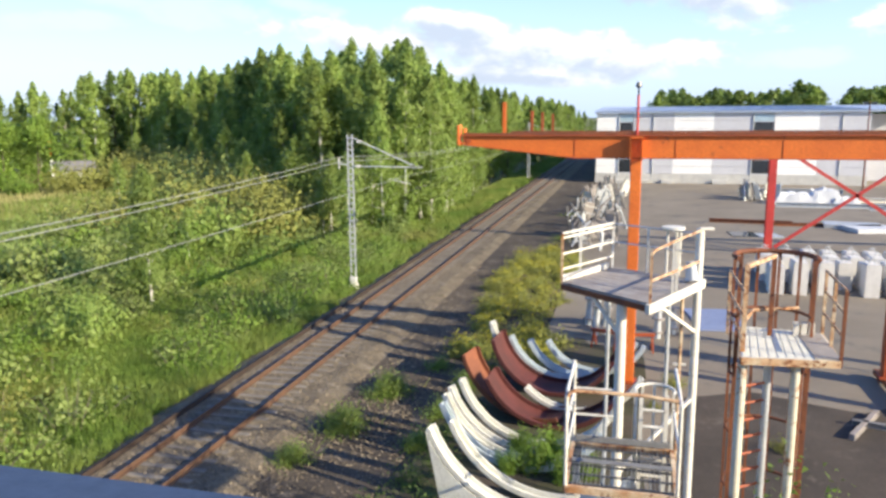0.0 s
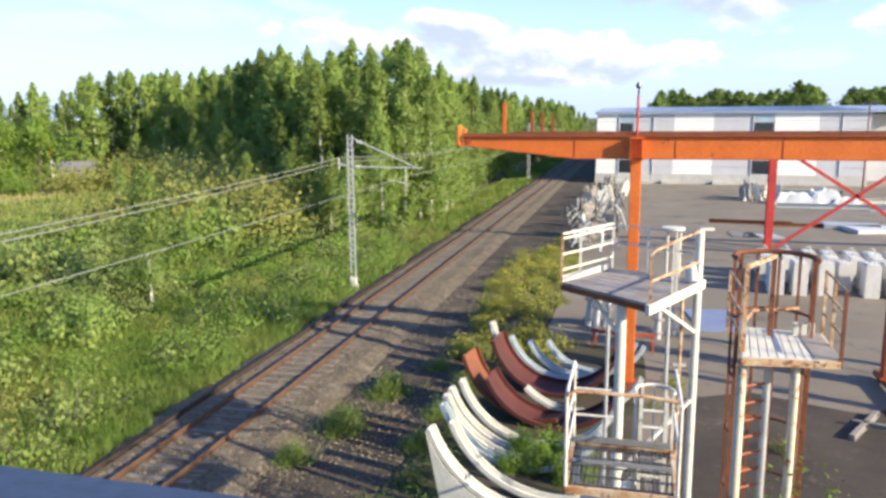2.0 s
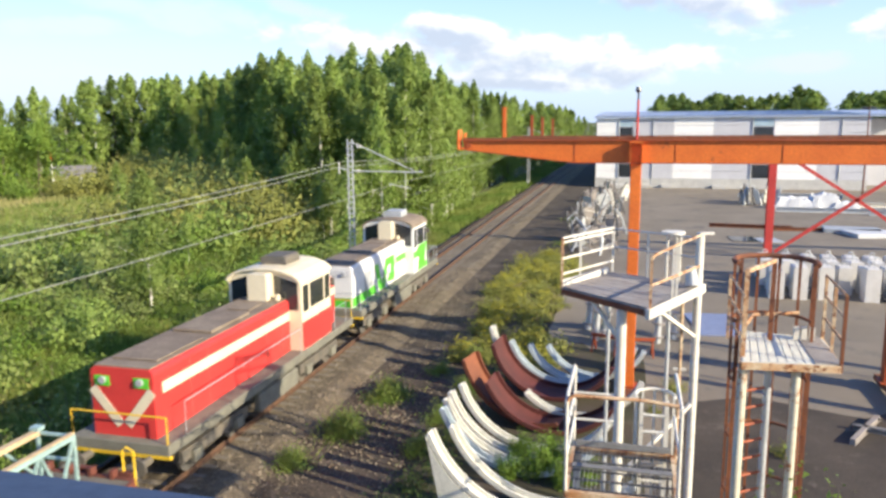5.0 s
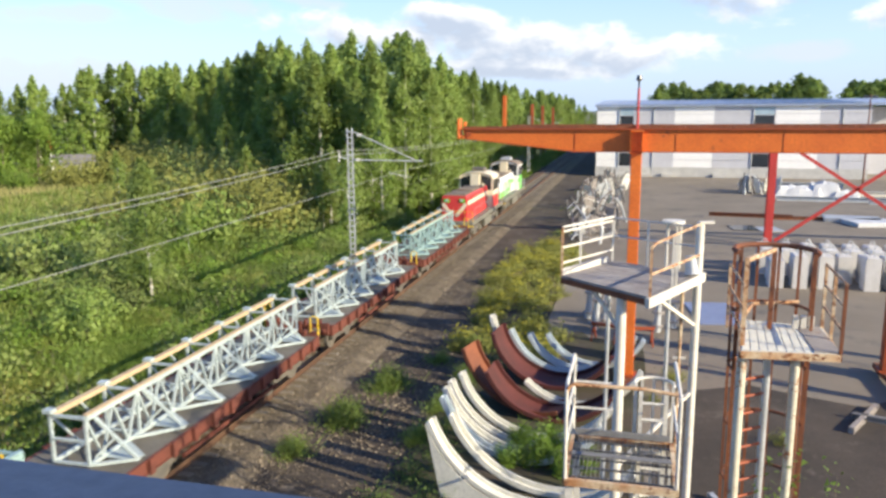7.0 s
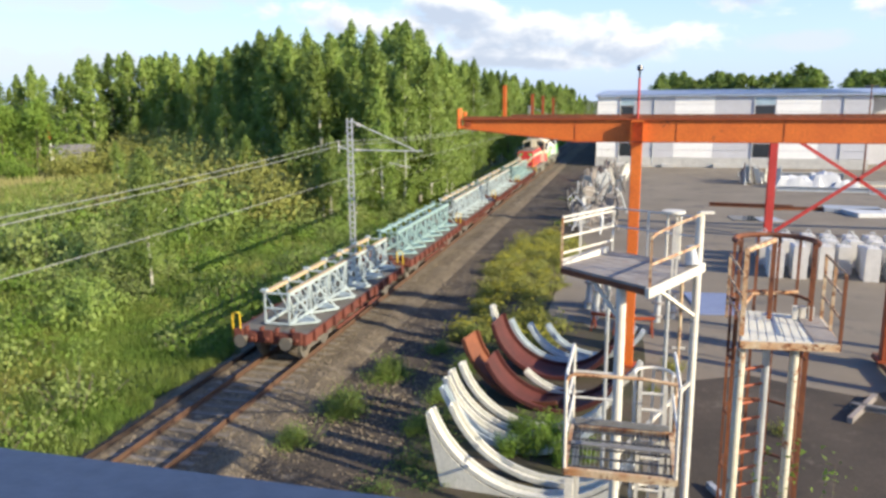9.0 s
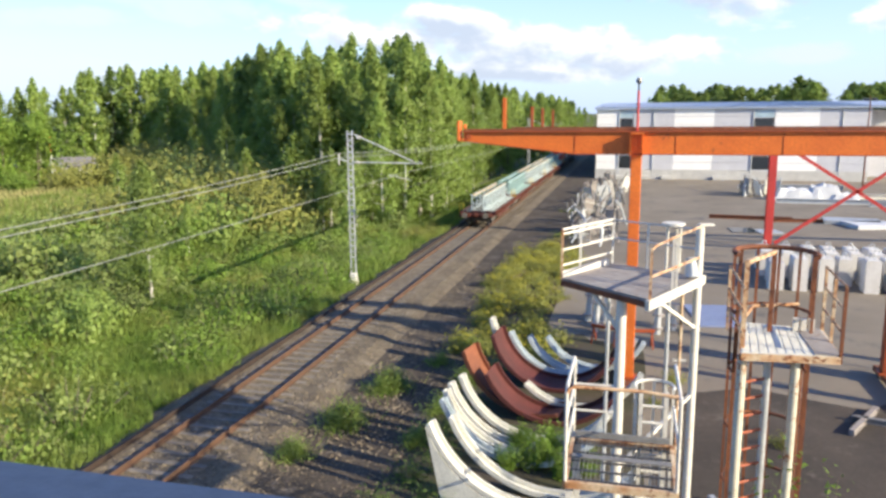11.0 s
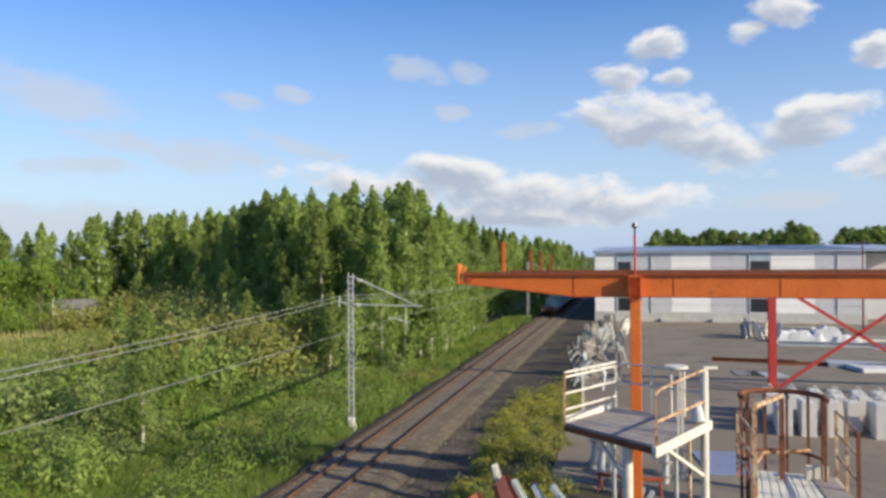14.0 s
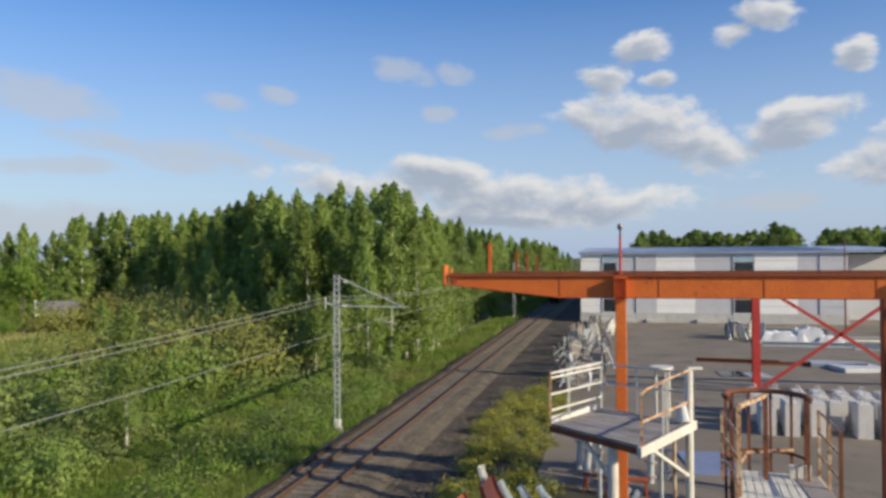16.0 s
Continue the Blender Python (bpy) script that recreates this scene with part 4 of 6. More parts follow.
    for i, k in enumerate(herbs):
        k.matrix_world = scaled(-18.6, 22 + 5 * i, land(-18.6, 22 + 5 * i), 0, 1.0)
    for i, k in enumerate(kinds):
        x, y = -33 - 5 * i, 48 + 6 * i
        k.matrix_world = scaled(x, y, land(x, y), 0, 1.0, 1.0)
    return kinds


bushes = plant_scrub()


def blades(points, h0, h1, w, lean=0.35):
    """Grass: a narrow leaning blade at each foot."""
    n = len(points)
    p = np.asarray(points)
    h = RNG.uniform(h0, h1, (n, 1))
    a = RNG.uniform(0, 2 * np.pi, n)
    side = np.stack([np.cos(a), np.sin(a), np.zeros(n)], 1) * w * RNG.uniform(0.6, 1.4, (n, 1))
    b = RNG.normal(size=(n, 3)) * lean
    b[:, 2] = 0
    up = np.array([0, 0, 1.0])
    top = p + up * h * RNG.uniform(0.85, 1.0, (n, 1)) + b * h
    v = np.stack([p - side, p + side, top], 1).reshape(-1, 3)
    return v, np.arange(n * 3).reshape(-1, 3)


def sow():
    def field(n, x0, x1, y0, y1, dens=None):
        x, y = RNG.uniform(x0, x1, n), RNG.uniform(y0, y1, n)
        z = np.array([max(land(a, b), -0.75 + 0.35 * min(max((a + 16.1) / 0.9, 0), 1)) for a, b in zip(x, y)])
        keep = np.array([a > -19 or noise.noise((a * 0.35, b * 0.35, 9)) > -0.45 for a, b in zip(x, y)])
        if dens is not None:
            keep &= dens(x, y)
        return np.stack([x, y, z], 1)[keep]
    edge = lambda x, y: x < -15.05 + 0.35 * np.sin(y * 0.42 + 1) + 0.25 * np.sin(y * 1.1) + 0.2 * np.sin(y * 2.3)
    ditch = lambda x, y: edge(x, y)
    sets = [blades(field(98000, -29, -14.5, 11, 42, ditch), 0.2, 0.7, 0.016),
            blades(field(52000, -36, -14.6, 40, 82, ditch), 0.3, 0.8, 0.035),
            blades(field(42000, -70, -28, 22, 90), 0.5, 1.3, 0.08),
            blades(field(30000, -19.5, -14.7, 80, 190, edge), 0.4, 0.9, 0.08)]
    g = new("tall_grass", card_mesh("grass", sets, "grass"))
    tagged(g, "tall green meadow grass on the bank beside the line", "grass", kind="stuff")
    hay = field(26000, -112, -48, 58, 112, lambda x, y: (np.degrees(np.arctan2(-x, y)) > 35.5) & (np.hypot(x, y) > 74))
    tagged(new("dry_grass", card_mesh("hay", [blades(hay, 0.5, 1.1, 0.11)], "hay")), "pale dry grass of the open meadow", "grass", kind="stuff")
    # leafy herbs in the grass
    c = field(22000, -27, -16.2, 13, 50, ditch)
    c[:, 2] += RNG.uniform(0.2, 0.9, len(c))
    h = new("bank_herbs", card_mesh("herbs", [cards(c, 0.035, 0, 0.5)], "leaf_bright"))
    tagged(h, "broad-leaved green herbs on the railway bank", "weeds", kind="stuff")
    # sparse weeds in the gravel
    p = []
    for cx, cy, r, n in ((-9.3, 18.9, 0.5, 340), (-8.8, 21.4, 0.75, 700), (-8.3, 24.4, 0.7, 600), (-5.9, 22.8, 0.55, 260), (-6.0, 20.2, 0.5, 200), (-7.2, 27.5, 0.6, 160), (-15.3, 24, 0.6, 160),
                         (-5.4, 60, 1.0, 300), (-5.6, 75, 1.2, 350), (-5.2, 90, 1.2, 350)):
        a, rr = RNG.uniform(0, 6.28, n), r * np.abs(RNG.normal(size=n)) * 0.6
        p.append(np.stack([cx + rr * np.cos(a), cy + 1.2 * rr * np.sin(a), np.full(n, PATH_Z)], 1))
    w = new("gravel_weeds", card_mesh("weeds", [blades(np.concatenate(p), 0.12, 0.5, 0.012, 0.7)], "grass"))
    tagged(w, "tufts of green weeds growing in the gravel", "weeds", kind="stuff")


sow()


def plant_weeds():
    rnd = random.Random(3)
    gold = make_bush("goldenrod", 1.0, 0.7, 520, "leaf_olive", "clump of yellow flowering goldenrod in the gravel", "weeds", size=0.06, flower=260)
    herb = make_bush("weed_clump", 0.8, 0.8, 560, "leaf_olive", "clump of tall green weeds in the gravel", "weeds", size=0.06)
    for i in range(118):
        y = 28.5 + 25 * rnd.random() ** 1.2
        x = -7.6 + 4.3 * rnd.random() + (0.8 if y < 33 else 0)
        if x < -7.2 and y > 45:
            continue
        s = rnd.uniform(0.6, 1.15)
        place(gold if rnd.random() < 0.6 else herb, scaled(x, y, PATH_Z - 0.1, rnd.uniform(0, 6), s), "weeds along the yard's edge")
    gold.matrix_world = scaled(-6.4, 35.2, PATH_Z - 0.1, 0, 1.1)
    herb.matrix_world = scaled(-4.4, 37.5, PATH_Z - 0.1, 0, 1.1)
    green = make_bush("weed_clump", 0.7, 0.75, 620, "leaf_dark", "dark green weeds beside the steel heap", "weeds", size=0.05)
    green.matrix_world = scaled(-5.5, 20.5, YARD_Z - 0.15, 0, 1.0)
    soft = make_bush("weed_tuft", 0.8, 0.6, 1300, "leaf_birch", "soft grey-green tuft of weeds in the gravel", "weeds", size=0.04)
    soft.matrix_world = scaled(-8.75, 21.3, PATH_Z - 0.05, 0, 1.15)
    for x, y, s in ((-9.15, 18.7, 0.8), (-8.45, 20.9, 0.9), (-8.35, 24.3, 1.0), (-7.9, 24.9, 0.8), (-5.9, 22.8, 0.8), (-6.1, 20.4, 0.7), (-7.1, 27.6, 0.6), (-5.6, 25.5, 0.8), (-6.2, 29.2, 0.8)):
        place(soft, scaled(x, y, PATH_Z - 0.05, x * 5, s), "weed tufts in the gravel")
    for x, y, s in ((-2.35, 19.6, 1.35), (-1.6, 19.2, 1.2), (-2.9, 20.6, 1.1), (-1.3, 20.4, 1.0), (-2.0, 20.2, 1.5), (-3.1, 19.3, 1.0), (-0.9, 19.5, 1.1)):
        place(bushes[3], scaled(x, y, YARD_Z - 0.1, x * 3, 0.27 * s, 0.42 * s), "green bush between the steel segments")
    for x, y, s in ((-5.6, 18.2, 1.0), (-5.0, 19.6, 0.9), (-5.9, 16.6, 0.9), (-5.2, 21.6, 0.9), (-5.0, 23.6, 1.0), (-5.3, 25.8, 1.1), (-4.8, 17.4, 0.8), (-4.9, 27.4, 1.1)):
        place(green, scaled(x, y, YARD_Z - 0.15, x * 7, s), "dark weeds beside the heap")
    for x, y, s in ((1.7, 27.6, 0.9), (4.6, 22.5, 0.8), (1.0, 25.2, 0.7)):
        place(herb, scaled(x, y, YARD_Z - 0.05, x, s * 0.7), "weeds along the yard's edge")
    shoot = make_bush("sapling", 5.38, 0.5, 1200, "leaf_bright", "young bright green sapling with upright shoots", "sapling", size=0.055)
    shoot.matrix_world = scaled(2.3, 10.2, YARD_Z - 0.05, 0, 1.0, 1.0)
    for x, y, s in ((2.75, 10.3, 0.96), (1.95, 10.0, 0.95)):
        place(shoot, scaled(x, y, YARD_Z - 0.05, x, s), "saplings beside the towers")


plant_weeds()


# ---- access towers ----
def rail_run(th, pts, z, r=0.024, mat="white_paint", name="rail"):
    bm = B()
    pipe(bm, [(x, y, z) for x, y in pts], r, 8)
    part(name, bm, mat, th)


def build_tower_far():
    """White loading tower with an upper platform."""
    t = thing("access_tower", pose(0, 0, YARD_Z), "white painted steel access tower with a railed platform", "tower")
    D = 5.85 - YARD_Z
    lf, rf, rr, bl = (-1.45, 16.55), (0.42, 14.9), (1.52, 17.25), (-0.40, 18.45)
    bm = B()
    v = [bm.verts.new((x, y, z)) for z in (D - 0.06, D) for x, y in (lf, rf, rr, bl)]
    for f in ((3, 2, 1, 0), (4, 5, 6, 7), (0, 1, 5, 4), (1, 2, 6, 5), (2, 3, 7, 6), (3, 0, 4, 7)):
        bm.faces.new([v[i] for i in f])
    part("deck_plate", bm, "deck", t, "grey worn deck plate with rust stains")
    L = lambda a, b, k: (a[0] + (b[0] - a[0]) * k, a[1] + (b[1] - a[1]) * k)
    for k in range(7):                                                     # seams of the deck boards
        a, b = L(lf, bl, (k + 0.5) / 7), L(rf, rr, (k + 0.5) / 7)
        bm = B()
        bar(bm, (*a, D + 0.002), (*b, D + 0.002), 0.012, 0.006)
        part("deck_seam", bm, "deck", t)
    # edge members and toe board
    bm = B()
    bar(bm, (*lf, D - 0.12), (*rf, D - 0.12), 0.06, 0.12)
    part("edge_angle", bm, "rust", t)
    bm = B()
    bar(bm, (rf[0] - 0.05, rf[1] - 0.12, D - 0.10), (rr[0] + 0.12, rr[1] + 0.25, D - 0.10), 0.09, 0.20)
    part("edge_channel", bm, "white_paint", t, "white edge channel")
    bm = B()
    bar(bm, (*lf, D + 0.07), (*L(lf, bl, 0.9), D + 0.07), 0.05, 0.14)
    part("toe_board", bm, "white_paint", t, "white toe board")
    # posts of the tower
    for x, y, w, top, mat in ((-0.12, 15.5, 0.20, D - 0.13, "white_paint"), (1.50, 17.3, 0.17, D + 1.16, "white_paint"), (0.95, 18.2, 0.09, D, "galv"), (-0.45, 18.2, 0.09, D - 0.07, "galv")):
        bm = B()
        tube(bm, (x, y, 0), (x, y, top), w * 0.52, 14)
        part("post", bm, mat, t, smooth=False)
    bm = B()
    tube(bm, (1.16, 16.9, 0), (1.16, 16.9, D - 0.2), 0.035)
    part("standpipe", bm, "rust_paint", t)
    for z in (2.2, 4.3):
        bm = B()
        bar(bm, (1.02, 16.9, z), (1.3, 16.9, z), 0.05)
        part("pipe_clamp", bm, "white_paint", t)
    for a, b in (((0.62, 15.6, D - 0.22), (1.45, 17.2, D - 1.15)), ((-0.75, 16.0, D - 0.14), (-0.16, 15.55, D - 0.85)), ((-0.12, 15.5, 2.2), (1.5, 17.3, 3.4))):
        bm = B()
        bar(bm, a, b, 0.07, 0.07)
        part("brace", bm, "white_paint", t)
    # guard rails
    for p, h in ((lf, 1.08), (L(lf, bl, 0.34), 1.08), (bl, 1.08), (L(bl, rr, 0.42), 1.06), (rf, 1.02), (L(rf, rr, 0.42), 1.08), (L(rf, rr, 0.5), 1.1)):
        bm = B()
        bar(bm, (*p, D - 0.06), (*p, D + h), 0.05, 0.05)
        part("rail_post", bm, "rust_paint" if p in (rf, lf) else "white_paint", t)
    for z in (1.08, 0.98):
        rail_run(t, (lf, L(lf, bl, 0.97), bl), D + z, 0.026)
    for z in (0.62, 0.27):
        rail_run(t, (lf, bl), D + z, 0.026)
    for z in (1.06, 0.62):
        rail_run(t, (bl, rr), D + z, 0.02, "galv")
    bm = B()
    pipe(bm, [(*rf, D + 0.98), (*L(rf, rr, 0.06), D + 1.04), (*L(rf, rr, 0.5), D + 1.1), (*rr, D + 1.14)], 0.026)
    part("rail", bm, "rust_paint", t)
    rail_run(t, (rf, rr), D + 0.45, 0.03, "rust_paint")
    bm = B()
    bar(bm, (rr[0] - 0.05, rr[1], D + 1.17), (rr[0] + 0.25, rr[1] + 0.1, D + 1.17), 0.12, 0.05)
    part("top_bracket", bm, "white_paint", t)
    # vent with a round cap on the deck
    vx, vy = 0.95, 17.75
    for dx in (-0.12, 0.08, 0.16):
        bm = B()
        tube(bm, (vx + dx, vy, D), (vx + dx, vy, D + 1.1), 0.03)
        part("vent_pipe", bm, "white_paint", t)
    bm = B()
    tube(bm, (vx, vy, D + 1.08), (vx, vy, D + 1.13), 0.26, 20)
    part("vent_cap", bm, "white_paint", t, "round white vent cap")
    bm = B()
    tube(bm, (1.35, 17.0, D + 0.06), (1.30, 17.05, D + 0.46), 0.15, 12, 0.10)
    part("lamp_housing", bm, "galv", t, "grey lamp housing", smooth=False)


def build_cage(t, cx, cy, r, z0, z1, n, step, mat, half=True, w=0.035):
    """Ladder safety cage: hoops and upright straps."""
    z = z1
    while z > z0:
        bm = B()
        a = [math.pi * (1.25 * k / 12 - 0.125) for k in range(13)]
        pipe(bm, [(cx + r * math.cos(q), cy + r * math.sin(q), z) for q in a], w * 0.6, 6)
        part("hoop", bm, mat, t)
        z -= step
    for k in range(n):
        q = math.pi * (1.25 * k / (n - 1) - 0.125)
        x, y = cx + r * math.cos(q), cy + r * math.sin(q)
        bm = B()
        bar(bm, (x, y, z0), (x, y, z1), w, w * 0.4)
        part("strap", bm, mat, t)


def build_tower_near():
    t = thing("cage_platform", pose(0, 0, YARD_Z), "white railed platform with a grated deck and caged ladder", "tower")
    D = 5.5 - YARD_Z
    x0, x1, y0, y1 = -0.60, 0.58, 7.78, 8.95
    bm = B()
    for a, b in (((x0, y0), (x1, y0)), ((x0, y1), (x1, y1)), ((x0, y0), (x0, y1)), ((x1, y0), (x1, y1))):
        bar(bm, (*a, D - 0.04), (*b, D - 0.04), 0.05, 0.08)
    part("deck_frame", bm, "rust_paint", t, "rusty deck frame")
    for k in range(24):                                                    # grating
        x = x0 + (x1 - x0) * (k + 0.5) / 24
        bm = B()
        bar(bm, (x, y0, D - 0.02), (x, y1, D - 0.02), 0.005, 0.03)
        part("grating_bar", bm, "under_grey", t)
    for k in range(5):
        y = y0 + (y1 - y0) * (k + 0.5) / 5
        bm = B()
        bar(bm, (x0, y, D - 0.03), (x1, y, D - 0.03), 0.012, 0.025)
        part("grating_cross_bar", bm, "under_grey", t)
    for y, z, toe in ((y1 - 0.02, D + 0.06, True), (y0 + 0.62, D + 0.012, False)):
        bm = B()
        bar(bm, (x0 + 0.03, y, z), (x1 - 0.02, y, z), 0.03 if toe else 0.09, 0.07 if toe else 0.02)
        part("toe_board" if toe else "tread_strip", bm, "under_grey", t)
    # rails: bent corner hoops at the outer side, double uprights
    for x, y in ((x0, y0), (x0, y1)):
        bm = B()
        tube(bm, (x, y, D), (x, y, D + 1.02), 0.02)
        part("rail_post", bm, "white_paint", t)
    bm = B()
    pipe(bm, [(x0, y0, D + 0.98), (x0 + 0.02, y0 + 0.02, D + 1.05), (x0 + 0.07, y0 + 0.03, D + 1.08), (0.2, y0 + 0.1, D + 1.06), (x1, y0 + 0.1, D + 1.02)], 0.02)
    part("rail", bm, "rust_paint", t)
    bm = B()
    pipe(bm, [(x0, y1, D + 0.9), (x0, y1 - 0.03, D + 1.04), (x0, y1 - 0.1, D + 1.07), (x0, y0 + 0.1, D + 1.07), (x0, y0, D + 1.0)], 0.02)
    part("rail", bm, "white_paint", t)
    for z in (0.36, 0.70):
        rail_run(t, ((x0, y1), (-0.12, y1)), D + z, 0.016)
        rail_run(t, ((x0, y0), (x0, y1)), D + z, 0.016)
    rail_run(t, ((x1, y0), (x1, y1)), D + 1.02, 0.02)
    rail_run(t, ((x1, y0), (x1, y1)), D + 0.5, 0.016)
    bm = B()
    tube(bm, (x1, y0, D), (x1, y0, D + 1.02), 0.02)
    part("rail_post", bm, "white_paint", t)
    # ladder with its cage
    for x in (0.20, 0.50):
        bm = B()
        bar(bm, (x, y1 + 0.05, 0.0), (x, y1 + 0.05, D + 0.66), 0.045, 0.03)
        part("ladder_stile", bm, "white_paint", t)
    for k in range(29):
        bm = B()
        tube(bm, (0.20, y1 + 0.05, 0.3 + k * 0.213), (0.50, y1 + 0.05, 0.3 + k * 0.213), 0.019, 6)
        part("rung", bm, "white_paint", t)
    build_cage(t, 0.36, y1 + 0.16, 0.235, 2.4, D + 0.68, 7, 0.8, "white_paint", w=0.032)
    for x, y in ((x0 + 0.05, y0 + 0.05), (x1 - 0.05, y0 + 0.05), (x0 + 0.05, y1 - 0.05)):
        bm = B()
        box(bm, x - 0.045, x + 0.045, y - 0.045, y + 0.045, 0, D - 0.08)
        part("post", bm, "white_paint", t)


def build_tower_rusty():
    t = thing("access_tower", pose(0, 0, YARD_Z), "rusty steel access tower with a ribbed deck and ladder cage", "tower")
    D = 5.9 - YARD_Z
    fl, fr, br, bl = (1.68, 11.62), (3.08, 11.75), (3.14, 13.2), (1.9, 13.4)
    bm = B()
    v = [bm.verts.new((x, y, z)) for z in (D - 0.05, D) for x, y in (fl, fr, br, bl)]
    for f in ((3, 2, 1, 0), (4, 5, 6, 7), (0, 1, 5, 4), (1, 2, 6, 5), (2, 3, 7, 6), (3, 0, 4, 7)):
        bm.faces.new([v[i] for i in f])
    part("deck_plate", bm, "tread", t, "pale ribbed deck plate")
    L = lambda a, b, k: (a[0] + (b[0] - a[0]) * k, a[1] + (b[1] - a[1]) * k)
    for k in range(11):
        bm = B()
        a, b = L(fl, fr, (k + 0.5) / 11), L(bl, br, (k + 0.5) / 11)
        bar(bm, (*a, D + 0.004), (*b, D + 0.004), 0.085, 0.008)
        part("deck_rib", bm, "tread", t)
    for a, b in ((fl, fr), (fr, br), (bl, br), (fl, bl)):
        bm = B()
        bar(bm, (*a, D - 0.06), (*b, D - 0.06), 0.05, 0.11)
        part("edge_angle", bm, "rust_paint", t)
    bm = B()
    bar(bm, (*L(fl, fr, 0.88), D + 0.016), (*L(bl, br, 0.82), D + 0.016), 0.36, 0.012)
    part("loose_plate", bm, "deck", t, "grey plate lying on the deck")
    # right-hand rail
    for p, h, mat in ((fr, 1.05, "rust"), (L(fr, br, 0.5), 1.07, "rust_paint"), (br, 1.08, "rust_paint")):
        bm = B()
        bar(bm, (*p, D - 0.1), (*p, D + h), 0.045, 0.045)
        part("rail_post", bm, mat, t)
    for z in (1.06, 0.72, 0.36):
        rail_run(t, (fr, br), D + z, 0.02, "rust_paint")
    # outer rail
    ol = (1.66, 13.2)
    for p in (ol,):
        bm = B()
        bar(bm, (*p, D - 0.1), (*p, D + 1.02), 0.045, 0.045)
        part("rail_post", bm, "rust_paint", t)
    for z in (1.0, 0.64, 0.3):
        rail_run(t, (fl, ol), D + z, 0.02, "rust_paint")
    # gate posts and the cage's top
    for p, h, mat in (((1.73, 11.9), 1.36, "rust_paint"), ((2.28, 12.9), 1.34, "rust")):
        bm = B()
        bar(bm, (*p, D - 0.08), (*p, D + h), 0.07, 0.05)
        part("gate_post", bm, mat, t)
    bm = B()
    bar(bm, (1.73, 11.9, D + 1.34), (2.28, 12.9, D + 1.34), 0.06, 0.06)
    part("lintel", bm, "rust_paint", t)
    rail_run(t, ((1.73, 12.0), (2.0, 12.9), (2.75, 13.2)), D + 0.42, 0.028, "rust_paint")
    build_cage(t, 2.33, 13.1, 0.62, 1.2, D + 1.28, 8, 1.0, "rust", w=0.045)
    bm = B()
    a = [math.pi * (1.25 * k / 16 - 0.125) for k in range(17)]
    pipe(bm, [(2.33 + 0.64 * math.cos(q), 13.1 + 0.64 * math.sin(q), D + 1.28) for q in a], 0.045, 6)
    part("cage_ring", bm, "rust", t, "rusty top ring")
    # legs and ladder
    for x, y, w, mat in ((1.72, 11.75, 0.14, "cream_paint"), (2.15, 12.1, 0.11, "galv"), (2.5, 11.85, 0.13, "cream_paint"), (2.58, 11.85, 0.05, "rust"), (1.9, 13.1, 0.045, "rust"), (2.8, 13.0, 0.045, "rust")):
        bm = B()
        tube(bm, (x, y, 0), (x, y, D - 0.12), w * 0.52, 14)
        part("leg", bm, mat, t)
    for k in range(20):
        bm = B()
        tube(bm, (1.76, 11.82, 0.35 + k * 0.28), (2.12, 12.08, 0.35 + k * 0.28), 0.02, 6)
        part("rung", bm, "dark_orange", t)
    for i in range(3):
        bm = B()
        box(bm, 2.66 + i * 0.12, 2.74 + i * 0.12, 13.0, 13.08, D, D + 0.22)
        part("valve", bm, "white_paint", t)


build_tower_far()
build_tower_near()
build_tower_rusty()

# ---- curved steel segments ----
M["shell_white"] = material("shell_white", (0.66, 0.65, 0.58), 0.5, second=(0.57, 0.565, 0.50), scale=1.5, fine=18, spots=(0.40, 0.40, 0.26), spot_at=0.62)
M["shell_blue"] = material("shell_blue", (0.50, 0.56, 0.58), 0.5, second=(0.42, 0.48, 0.50), scale=1.5, fine=18)
M["shell_red"] = material("shell_red", (0.115, 0.031, 0.025), 0.7, second=(0.07, 0.024, 0.02), scale=1.2, fine=18, spots=(0.20, 0.07, 0.04), spot_at=0.62)
M["shell_rust"] = material("shell_rust", (0.22, 0.075, 0.035), 0.75, second=(0.15, 0.055, 0.03), scale=1.4, fine=18, spots=(0.45, 0.33, 0.2), spot_at=0.66)


